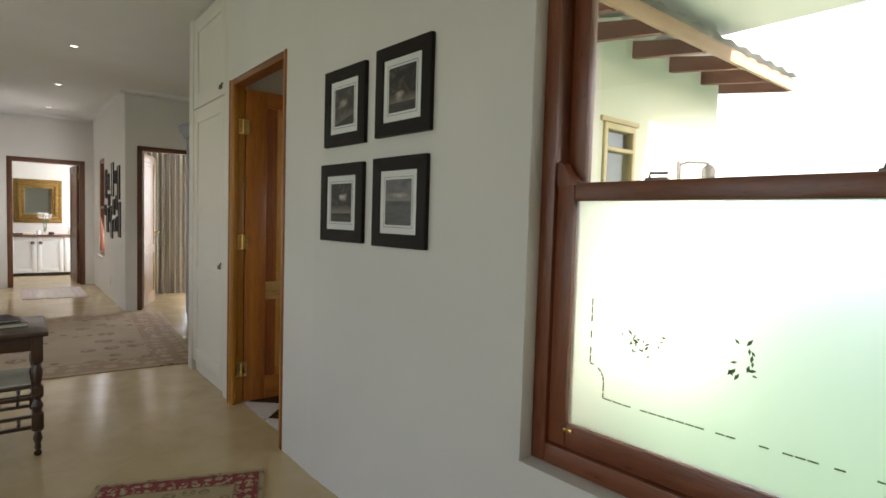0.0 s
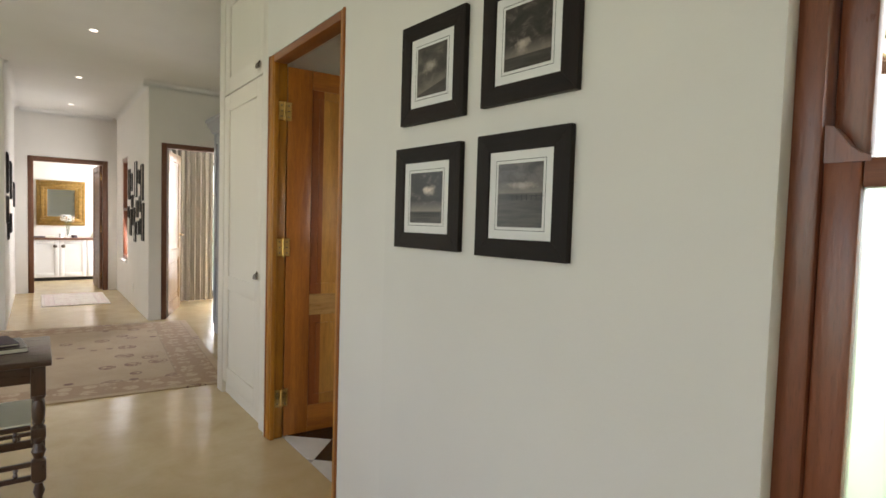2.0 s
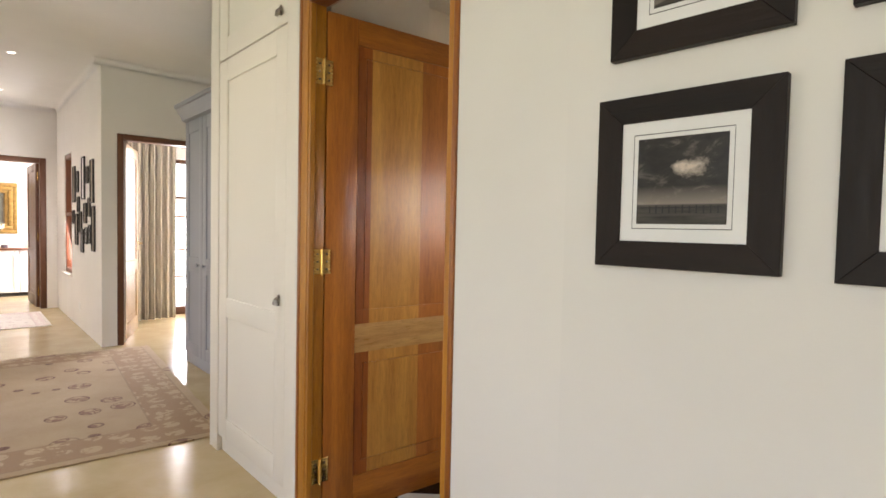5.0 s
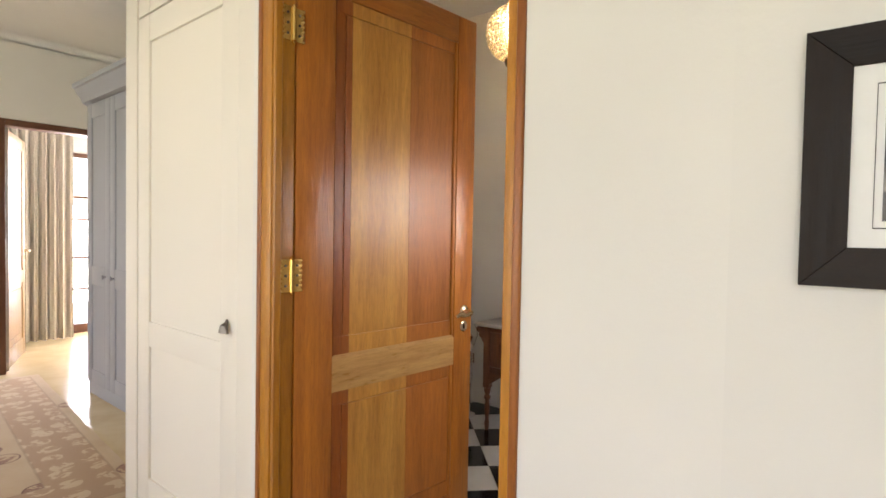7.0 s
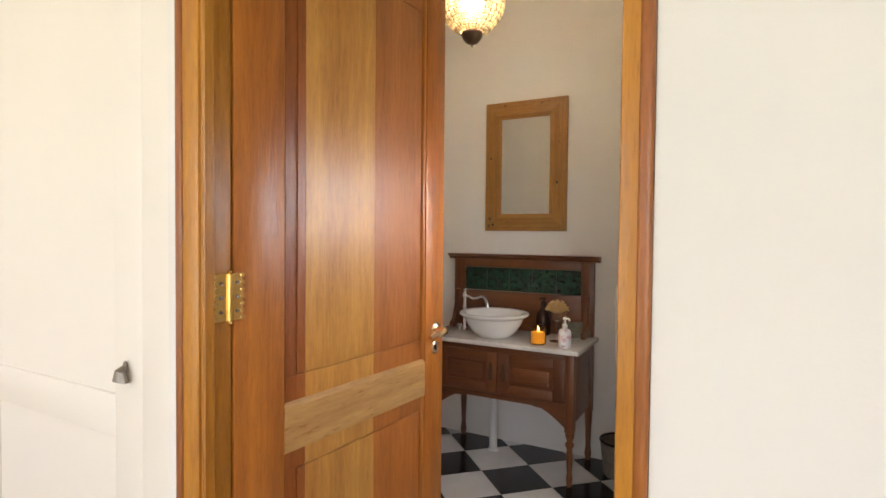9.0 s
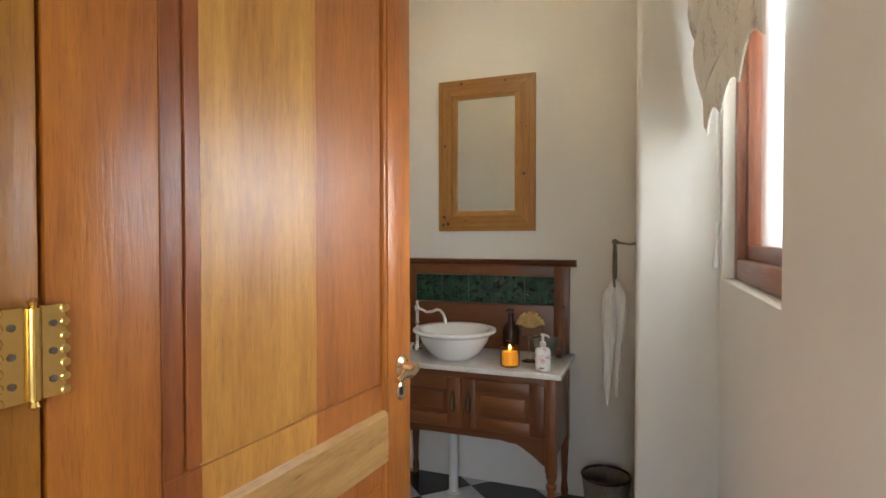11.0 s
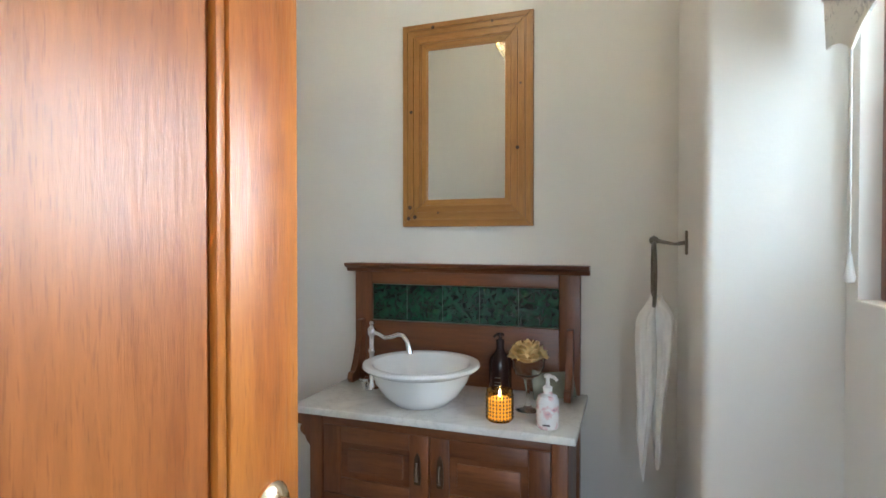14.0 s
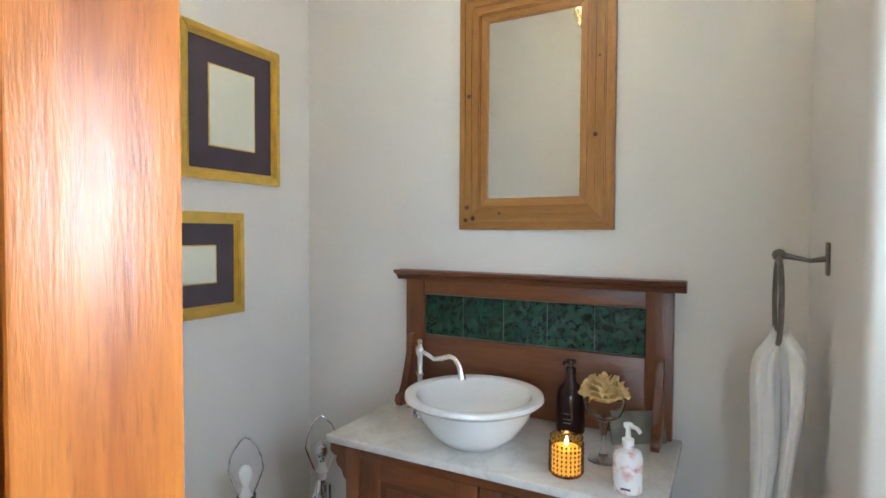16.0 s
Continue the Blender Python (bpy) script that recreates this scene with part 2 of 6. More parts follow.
PETAL = petal_cloth()
LEAF = plain("green_leaf", (0.06, 0.11, 0.035), 0.5, 0, 0.3, 20, 0.1)
GRASS = plain("dry_lawn", (0.125, 0.19, 0.125), 0.9, 0, 0.35, 3, 0.5)
TILEWHITE = plain("white_floor_tile", (0.72, 0.72, 0.70), 0.22, 0, 0.05, 10, 0.03)
TILEBLACK = plain("black_floor_tile", (0.012, 0.012, 0.014), 0.16, 0, 0.2, 10, 0.03)
GROUT = plain("grout", (0.35, 0.33, 0.30), 0.9)
ZINC = plain("roof_sheet", (0.42, 0.42, 0.40), 0.5, 0.3)
RAFTER = wood("rafter_wood", (0.17, 0.065, 0.045), (0.27, 0.12, 0.085), "y", 0.6, 0.0)
FASCIA = wood("fascia_wood", (0.38, 0.24, 0.15), (0.55, 0.38, 0.25), "x", 0.6, 0.0)
YELLOWPAINT = plain("pale_window_frame", (0.55, 0.46, 0.26), 0.5)
MIRROR = plain("mirror_silver", (0.88, 0.90, 0.88), 0.015, 1.0, 0.0, 5, 0.0)
CLEAR = glass("clear_glass")
CRYSTAL = glass("crystal_glass", (1.0, 1.0, 0.98), 0.12, 1.2)
AMBER = glass("amber_glass", (0.92, 0.62, 0.22), 0.03)
FLAME = glow("candle_flame", (1.0, 0.72, 0.28), 2.0)
WAX = glow("glowing_wax", (1.0, 0.60, 0.11), 0.075)
BULB = glow("warm_bulb", (1.0, 0.86, 0.55), 4)
DOWNLIGHT = glow("downlight_lens", (1.0, 0.93, 0.82), 0.9)


def floor_finish():
    m, nt, p = blank("polished_cream_screed")
    v = mapped(nt)
    clouds, patches, fine = noise_tex(nt, v, 1.1, 5, 0.6, 0.6), noise_tex(nt, v, 4.5, 6, 0.65, 0.4), noise_tex(nt, v, 40, 4)
    base = ramp(nt, clouds, (0.3, (0.55, 0.42, 0.225)), (0.7, (0.67, 0.54, 0.325)))
    base = mixed(nt, 0.35, base, ramp(nt, patches, (0.3, (0.50, 0.37, 0.19)), (0.7, (0.71, 0.585, 0.375))))
    nt.links.new(base, p.inputs["Base Color"])
    nt.links.new(ramp(nt, patches, (0.3, grey(0.14)), (0.75, grey(0.27))), p.inputs["Roughness"])
    bumped(nt, p, mixed(nt, 0.15, patches, fine), 0.05, 0.01)
    return m


def marble():
    m, nt, p = blank("white_marble")
    v = mapped(nt)
    veins = noise_tex(nt, v, 3.2, 8, 0.62, 2.2)
    clouds = noise_tex(nt, v, 7, 4)
    base = ramp(nt, veins, (0.40, (0.74, 0.72, 0.68)), (0.485, (0.62, 0.60, 0.57)), (0.5, (0.47, 0.46, 0.44)), (0.52, (0.66, 0.64, 0.61)), (0.62, (0.76, 0.74, 0.70)))
    nt.links.new(mixed(nt, 0.6, base, ramp(nt, clouds, (0.3, (0.62, 0.595, 0.54)), (0.7, (0.78, 0.755, 0.70)))), p.inputs["Base Color"])
    p.inputs["Roughness"].default_value = 0.2
    return m


def green_glaze():
    m, nt, p = blank("green_glaze")
    v = mapped(nt, own=True)
    n = noise_tex(nt, v, 52, 4, 0.6, 0.8)
    nt.links.new(ramp(nt, n, (0.36, (0.002, 0.012, 0.006)), (0.58, (0.006, 0.045, 0.020)), (0.76, (0.018, 0.085, 0.036))), p.inputs["Base Color"])
    p.inputs["Roughness"].default_value = 0.1
    bumped(nt, p, n, 0.7, 0.01)
    return m


def frosted():
    m, nt, p = blank("frosted_glass")
    p.inputs["Base Color"].default_value = (0.80, 0.87, 0.86, 1)
    p.inputs["Transmission Weight"].default_value = 1.0
    p.inputs["Roughness"].default_value = 0.55
    p.inputs["IOR"].default_value = 1.25
    bumped(nt, p, noise_tex(nt, mapped(nt), 180, 3), 0.1, 0.002)
    return m


def photograph(name, seed, horizon, cloud, sky_dark, burst, spread, slope=0.0):
    """A sepia cloudscape over water on the local y-z plane; burst: centre of its brightest cloud, spread: its half sizes."""
    m, nt, p = blank(name)
    at = nt.nodes.new("ShaderNodeTexCoord")
    sep = nt.nodes.new("ShaderNodeSeparateXYZ")
    nt.links.new(at.outputs["Object"], sep.inputs[0])
    clouds = noise_tex(nt, mapped(nt, (1, 16, 30), (seed, seed * 2.3, seed)), 1.0, 7, 0.62, 0.6)
    ripple = noise_tex(nt, mapped(nt, (1, 9, 95), (seed, 0, seed), (radians(slope), 0, 0)), 1.0, 4, 0.6)
    skyc = ramp(nt, clouds, (0.36, grey(sky_dark * 0.45)), (0.54, grey(sky_dark * 1.1)), (0.76, grey(cloud * 0.4)))
    # the bright cloud: a ragged ellipse
    near = nt.nodes.new("ShaderNodeVectorMath")
    near.operation = "LENGTH"
    nt.links.new(mapped(nt, (0, 1 / spread[0], 1 / spread[1]), (0, -burst[0] / spread[0], -burst[1] / spread[1])), near.inputs[0])
    rag = nt.nodes.new("ShaderNodeMath")
    rag.operation = "MULTIPLY_ADD"
    nt.links.new(noise_tex(nt, mapped(nt, (1, 34, 40), (seed, 0, 0)), 1.0, 5, 0.65), rag.inputs[0])
    rag.inputs[1].default_value = 2.4
    nt.links.new(near.outputs["Value"], rag.inputs[2])
    skyc = mixed(nt, falling(nt, rag.outputs[0], 1.35, 2.15), skyc, grey(cloud))
    water = ramp(nt, ripple, (0.3, grey(0.018)), (0.7, grey(0.075)))
    tilt = nt.nodes.new("ShaderNodeMath")
    tilt.operation = "MULTIPLY_ADD"
    nt.links.new(sep.outputs["Y"], tilt.inputs[0])
    tilt.inputs[1].default_value = math.tan(radians(slope))
    nt.links.new(sep.outputs["Z"], tilt.inputs[2])
    up = nt.nodes.new("ShaderNodeMapRange")
    up.inputs["From Min"].default_value, up.inputs["From Max"].default_value = horizon - 0.0015, horizon + 0.0015
    nt.links.new(tilt.outputs[0], up.inputs["Value"])
    haze = nt.nodes.new("ShaderNodeMapRange")
    haze.inputs["From Min"].default_value, haze.inputs["From Max"].default_value = horizon + 0.035, horizon - 0.005
    haze.inputs["To Max"].default_value = 0.75
    nt.links.new(tilt.outputs[0], haze.inputs["Value"])
    skyc = mixed(nt, haze.outputs[0], skyc, grey(cloud * 0.6))
    picture = mixed(nt, up.outputs[0], water, skyc)
    nt.links.new(mixed(nt, 1.0, picture, (1.0, 0.86, 0.73), "MULTIPLY"), p.inputs["Base Color"])
    p.inputs["Roughness"].default_value = 0.3
    return m


def carpet(name, half_x, half_y, field, field2, motif, border, edge, cell, density=0.42):
    """Pile rug: field of scattered flower motifs, a broad border band and a plain selvedge."""
    m, nt, p = blank(name)
    at = nt.nodes.new("ShaderNodeTexCoord")
    sep = nt.nodes.new("ShaderNodeSeparateXYZ")
    nt.links.new(at.outputs["Object"], sep.inputs[0])

    def op(kind, a, b=None):
        n = nt.nodes.new("ShaderNodeMath")
        n.operation = kind
        for socket, value in zip(n.inputs, (a, b)):
            if value is None:
                continue
            if isinstance(value, (int, float)):
                socket.default_value = value
            else:
                nt.links.new(value, socket)
        return n.outputs[0]

    inset = op("MINIMUM", op("SUBTRACT", half_x, op("ABSOLUTE", sep.outputs["X"])), op("SUBTRACT", half_y, op("ABSOLUTE", sep.outputs["Y"])))
    v = mapped(nt)
    cells = node(nt, "ShaderNodeTexVoronoi", Scale=cell, Randomness=0.75)
    nt.links.new(v, cells.inputs["Vector"])
    petals = noise_tex(nt, v, cell * 4.2, 2, 0.5, 0.8)
    spot = op("MULTIPLY", op("LESS_THAN", cells.outputs["Distance"], density), op("GREATER_THAN", petals, 0.49))
    ringed = op("MULTIPLY", op("GREATER_THAN", cells.outputs["Distance"], density * 0.9), op("LESS_THAN", cells.outputs["Distance"], density * 1.02))
    worn = noise_tex(nt, v, 2.2, 5, 0.6)
    base = ramp(nt, worn, (0.3, field), (0.7, field2))
    base = mixed(nt, op("MULTIPLY", spot, 0.75), base, motif)
    base = mixed(nt, op("MULTIPLY", ringed, 0.7), base, tuple(c * 0.7 for c in motif))
    band = op("MULTIPLY", op("LESS_THAN", inset, edge[1]), op("GREATER_THAN", inset, edge[0]))
    figures = node(nt, "ShaderNodeTexVoronoi", Scale=cell * 1.6, Randomness=0.35)
    nt.links.new(v, figures.inputs["Vector"])
    bandc = mixed(nt, op("MULTIPLY", op("LESS_THAN", figures.outputs["Distance"], 0.4), op("GREATER_THAN", petals, 0.47)), border, field2)
    base = mixed(nt, band, base, bandc)
    rule = op("ADD", op("COMPARE", inset, edge[0]), op("COMPARE", inset, edge[1]))
    for n in list(nt.nodes):
        if n.bl_idname == "ShaderNodeMath" and n.operation == "COMPARE":
            n.inputs[2].default_value = 0.006
    base = mixed(nt, op("MULTIPLY", rule, 0.45), base, tuple(c * 0.7 for c in border))
    nt.links.new(base, p.inputs["Base Color"])
    p.inputs["Roughness"].default_value = 0.97
    p.inputs["Sheen Weight"].default_value = 0.15
    bumped(nt, p, noise_tex(nt, v, 260, 3), 0.5, 0.004)
    return m


def toile():
    m, nt, p = blank("white_printed_linen")
    v = mapped(nt)
    blot, line = noise_tex(nt, v, 7, 2, 0.5), noise_tex(nt, v, 55, 5, 0.65, 1.5)
    both = nt.nodes.new("ShaderNodeMath")
    both.operation = "MULTIPLY"
    nt.links.new(blot, both.inputs[0])
    nt.links.new(line, both.inputs[1])
    nt.links.new(ramp(nt, both.outputs[0], (0.29, (0.78, 0.74, 0.66)), (0.35, (0.50, 0.46, 0.42)), (0.43, (0.36, 0.33, 0.32))), p.inputs["Base Color"])
    p.inputs["Roughness"].default_value = 0.9
    p.inputs["Transmission Weight"].default_value = 0.0
    bumped(nt, p, noise_tex(nt, v, 300, 2), 0.2, 0.002)
    return m


FLOOR = floor_finish()
MARBLE, GLAZE, FROSTED, TOILE = marble(), green_glaze(), frosted(), toile()


# ---- mesh helpers ----
def box(bm, x0, x1, y0, y1, z0, z1, bevel=0.0, steps=2):
    made = bmesh.ops.create_cube(bm, size=1.0)["verts"]
    for v in made:
        v.co = Vector((x0 + (v.co.x + 0.5) * (x1 - x0), y0 + (v.co.y + 0.5) * (y1 - y0), z0 + (v.co.z + 0.5) * (z1 - z0)))
    if bevel:
        edges = {e for v in made for e in v.link_edges}
        bmesh.ops.bevel(bm, geom=list(edges), offset=bevel, segments=steps, affect="EDGES", profile=0.5)
    return bm


def lathe(bm, profile, centre=(0, 0, 0), seg=24, axis="z", squash=1.0):
    """A turned solid: profile of (radius, height) from bottom to top."""
    rings = []
    for r, h in profile:
        ring = []
        for k in range(seg):
            a = 2 * math.pi * k / seg
            p = {"z": (r * math.cos(a), r * math.sin(a) * squash, h), "x": (h, r * math.cos(a), r * math.sin(a)), "y": (r * math.cos(a), h, r * math.sin(a))}[axis]
            ring.append(bm.verts.new(Vector(p) + Vector(centre)))
        rings.append(ring)
    for a, b in zip(rings, rings[1:]):
        for k in range(seg):
            bm.faces.new((a[k], a[(k + 1) % seg], b[(k + 1) % seg], b[k]))
    bm.faces.new(rings[0][::-1])
    bm.faces.new(rings[-1])
    return bm


def tube(bm, points, radius, seg=8, closed=False):
    points = [Vector(p) for p in points]
    count, rings = len(points), []
    side = None
    for i, p in enumerate(points):
        ahead = (points[(i + 1) % count] - points[i - 1]) if closed or 0 < i < count - 1 else (points[min(i + 1, count - 1)] - points[max(i - 1, 0)])
        ahead.normalize()
        if side is None:
            side = ahead.orthogonal().normalized()
        side = (side - ahead * side.dot(ahead)).normalized()
        up = ahead.cross(side)
        r = radius[i] if isinstance(radius, (list, tuple)) else radius
        rings.append([bm.verts.new(p + r * (math.cos(2 * math.pi * k / seg) * side + math.sin(2 * math.pi * k / seg) * up)) for k in range(seg)])
    pairs = list(zip(rings, rings[1:])) + ([(rings[-1], rings[0])] if closed else [])
    for a, b in pairs:
        for k in range(seg):
            bm.faces.new((a[k], a[(k + 1) % seg], b[(k + 1) % seg], b[k]))
    if not closed:
        bm.faces.new(rings[0][::-1])
        bm.faces.new(rings[-1])
    return bm


def prism(bm, outline, axis, a, b):
    """A flat outline drawn out along an axis from a to b. The outline is in the two other axes, in order."""
    def at(p, h):
        return {"x": (h, p[0], p[1]), "y": (p[0], h, p[1]), "z": (p[0], p[1], h)}[axis]
    low, high = [bm.verts.new(at(p, a)) for p in outline], [bm.verts.new(at(p, b)) for p in outline]
    bm.faces.new(low[::-1])
    bm.faces.new(high)
    for k in range(len(outline)):
        j = (k + 1) % len(outline)
        bm.faces.new((low[k], low[j], high[j], high[k]))
    return bm


def mesh_of(bm, name, material, smooth=True):
    bmesh.ops.recalc_face_normals(bm, faces=bm.faces[:])
    data = bpy.data.meshes.new(name)
    bm.to_mesh(data)
    bm.free()
    data.materials.append(material)
    if smooth:
        data.shade_smooth()
        data.set_sharp_from_angle(angle=radians(35))
    return data


def part(name, bm, material, parent, label="", smooth=True):
    ob = new(name, mesh_of(bm, name, material, smooth))
    ob.parent = parent
    if label:
        tagged(ob, label)
    return ob


def thing(name, label, category, at=(0, 0, 0), rz=0.0, group="", kind=""):
    ob = new(name)
    ob.empty_display_size = 0.1
    ob.matrix_world = pose(*at, 0, 0, rz)
    return tagged(ob, label, category, group, kind)


def solid(name, bm, material, label, category, group="", kind="", smooth=True):
    return tagged(new(name, mesh_of(bm, name, material, smooth)), label, category, group, kind)


def fresh():
    return bmesh.new()


def wall(name, x0, x1, y0, y1, z0, z1, label, holes=(), material=None):
    """A wall as one mesh. holes: (from, to, bottom, top) along the wall's longer side."""
    bm = fresh()
    along_y = (y1 - y0) > (x1 - x0)
    a, b = (y0, y1) if along_y else (x0, x1)

    def piece(p, q, low, high):
        if q - p > 1e-4 and high - low > 1e-4:
            box(bm, *((x0, x1, p, q) if along_y else (p, q, y0, y1)), low, high)
    at = a
    for p, q, low, high in sorted(holes):
        piece(at, p, z0, z1)
        piece(p, q, z0, low)
        piece(p, q, high, z1)
        at = q
    piece(at, b, z0, z1)
    return solid(name, bm, material or WALL, label, "wall", kind="structure", smooth=False)


# ---- structure ----
TOP = 2.76
WX = 1.466          # face of the hall's long wall
bm = fresh()
box(bm, -2.6, 2.05, -2.2, 2.86, -0.2, 0.0)
box(bm, -2.6, 4.7, 2.86, 13.6, -0.2, 0.0)
solid("floor", bm, FLOOR, "polished cream cement screed floor with soft mottling", "floor", kind="structure", smooth=False)
bm = fresh()
box(bm, -2.6, 4.7, -2.2, 13.6, TOP, TOP + 0.2)
solid("ceiling", bm, CEIL, "plain off-white painted plaster ceiling", "ceiling", kind="structure", smooth=False)

wall("wall_hall_door", WX, 1.60, 2.70, 4.02, 0, TOP, "off-white plastered wall around a wooden door frame", [(3.075, 3.990, 0, 2.115)])
wall("wall_closet_side", 1.60, 2.07, 3.985, 4.02, 0, TOP, "plain plastered wall behind the open door")
wall("wall_bath_west", 2.07, 2.12, 3.985, 4.945, 0, TOP, "plain plastered washroom wall")
wall("wall_bath_north", 2.07, 3.69, 4.945, 5.03, 0, TOP, "plain plastered washroom wall with gilt frames")
wall("wall_bath_east", 3.69, 3.87, 2.86, 5.03, 0, TOP, "plain plastered wall behind the washstand")
wall("wall_bath_window", 1.60, 3.69, 2.86, 3.10, 0, TOP, "plastered washroom wall with a small window", [(2.215, 3.0, 1.07, 2.12)])
bm = fresh()
box(bm, 3.055, 3.688, 3.09, 3.35, 0.0, TOP - 0.002, 0.02, 3)
solid("wall_pier", bm, WALL, "plastered pier with a softly rounded corner", "wall", kind="structure")
wall("wall_alcove_east", 2.58, 2.70, 5.03, 8.03, 0, TOP, "plain plastered alcove wall behind the wardrobe")
wall("wall_bedroom_door", 1.469, 2.70, 8.03, 8.15, 0, TOP, "plastered wall with a bedroom doorway", [(1.60, 2.50, 0, 2.075)])
wall("wall_corridor_east", 1.469, 1.70, 8.15, 11.15, 0, TOP, "plastered corridor wall with a narrow slit window", [(9.87, 10.44, 0.56, 2.05)])
wall("wall_corridor_west", 0.05, 0.175, 8.10, 11.15, 0, TOP, "plastered corridor wall with framed pictures")
wall("wall_corridor_end", 0.05, 1.70, 11.15, 11.27, 0, TOP, "plastered wall with a doorway into the end room", [(0.325, 1.347, 0, 2.06)])
wall("wall_hall_north", -2.42, 0.05, 8.10, 8.22, 0, TOP, "plain plastered hall wall")
wall("wall_hall_west", -2.60, -2.42, -2.05, 8.22, 0, TOP, "plain plastered hall wall with window openings", [(0.2, 3.0, 0.3, 2.4), (4.9, 6.9, 0.0, 2.35)])
wall("wall_hall_south", -2.60, 2.10, -2.2, -2.05, 0, TOP, "plain plastered hall wall")
wall("wall_bedroom_north", 1.70, 4.60, 9.62, 9.76, 0, TOP, "plastered bedroom wall with a tall window", [(2.4, 3.7, 0.0, 2.05)])
wall("wall_bedroom_east", 4.50, 4.62, 5.03, 9.62, 0, TOP, "plain plastered bedroom wall")
wall("wall_bedroom_south", 2.70, 4.50, 8.03, 8.15, 0, TOP, "plain plastered bedroom wall")
wall("wall_end_room_north", -1.3, 2.72, 13.27, 13.42, 0, TOP, "cream plastered wall behind the sideboard")
wall("wall_end_room_west", -1.42, -1.3, 11.15, 13.42, 0, TOP, "plain plastered end room wall")
wall("wall_end_room_east", 2.60, 2.72, 11.15, 13.27, 0, TOP, "plain plastered end room wall with a window opening", [(11.6, 13.0, 0.6, 2.2)])
wall("wall_end_room_south_a", -1.3, 0.05, 11.15, 11.27, 0, TOP, "plain plastered end room wall")
wall("wall_end_room_south_b", 1.70, 2.60, 11.15, 11.27, 0, TOP, "plain plastered end room wall")


def cornice(name, along, at, a, b, side):
    """A small coved cornice under the ceiling. along: the axis it runs on; side: +1 or -1, into the room."""
    d = 0.055
    profile = [(0.0, TOP - 0.002)] + [(d * (1 - math.sin(k * math.pi / 12)), TOP - 0.004 - d * (1 - math.cos(k * math.pi / 12))) for k in range(7)] + [(0.0, TOP - d - 0.012)]
    outline = [(at + side * (p + 0.001), z) for p, z in profile]
    bm = fresh()
    prism(bm, outline, along, a, b)
    return solid(name, bm, CEIL, "white coved plaster ceiling cornice", "cornice", kind="structure")


cornice("trim_cornice_corridor_east", "y", 1.469, 8.09, 11.15, -1)
cornice("trim_cornice_corridor_west", "y", 0.175, 8.16, 11.15, 1)
cornice("trim_cornice_corridor_end", "x", 11.15, 0.24, 1.41, -1)
cornice("trim_cornice_bedroom", "x", 8.03, 1.41, 2.52, -1)
cornice("trim_cornice_alcove", "y", 2.58, 5.05, 7.97, -1)


# ---- door frames and doors ----
def door_frame(name, label, axis, face, back, a, b, high, upright, across, width=0.045, last=None):
    """Two jambs and a head in an opening from a to b. axis: the axis along the wall; face, back: its two sides."""
    ob = thing(name, label, "door frame", kind="structure")
    for side in (0, 1):
        bm = fresh()
        p, q = (a, a + width) if side == 0 else (b - (last or width), b)
        box(bm, *((face, back, p, q) if axis == "y" else (p, q, face, back)), 0.0, high, 0.006, 2)
        if axis == "y" and side == 1:
            box(bm, face + 0.004, face + 0.030, p - 0.012, p, 0.0, high - width, 0.003, 1)
        jamb = part("jamb", bm, upright, ob)
        if axis == "y":
            p2, q2 = (a, a + 0.016) if side == 0 else (b - 0.020, b)
            bm = fresh()
            box(bm, face - 0.004, face + 0.018, p2 - 0.001, q2 + 0.001, 0.0, high + 0.001, 0.005, 3)
            part("outer_bead", bm, BEADWOOD, jamb, "reddish rounded outer bead")
    bm = fresh()
    box(bm, *((face + 0.001, back - 0.001, a + width, b - (last or width)) if axis == "y" else (a + width, b - width, face + 0.001, back - 0.001)), high - width, high - 0.001, 0.006, 2)
    part("head", bm, across, ob)
    return ob


door_frame("door_frame_washroom", "warm brown hardwood door frame set in plaster", "y", WX - 0.004, 1.543, 3.077, 3.988, 2.113, FRAMEWOOD, HEADWOOD, 0.040, 0.068)
door_frame("door_frame_bedroom", "dark stained wooden door frame around bedroom doorway", "x", 8.022, 8.152, 1.602, 2.498, 2.073, DARKFRAME, DARKFRAMEX, 0.055)
door_frame("door_frame_end_room", "dark stained wooden door frame at the corridor end", "x", 11.14, 11.272, 0.327, 1.345, 2.058, DARKFRAME, DARKFRAMEX, 0.07)


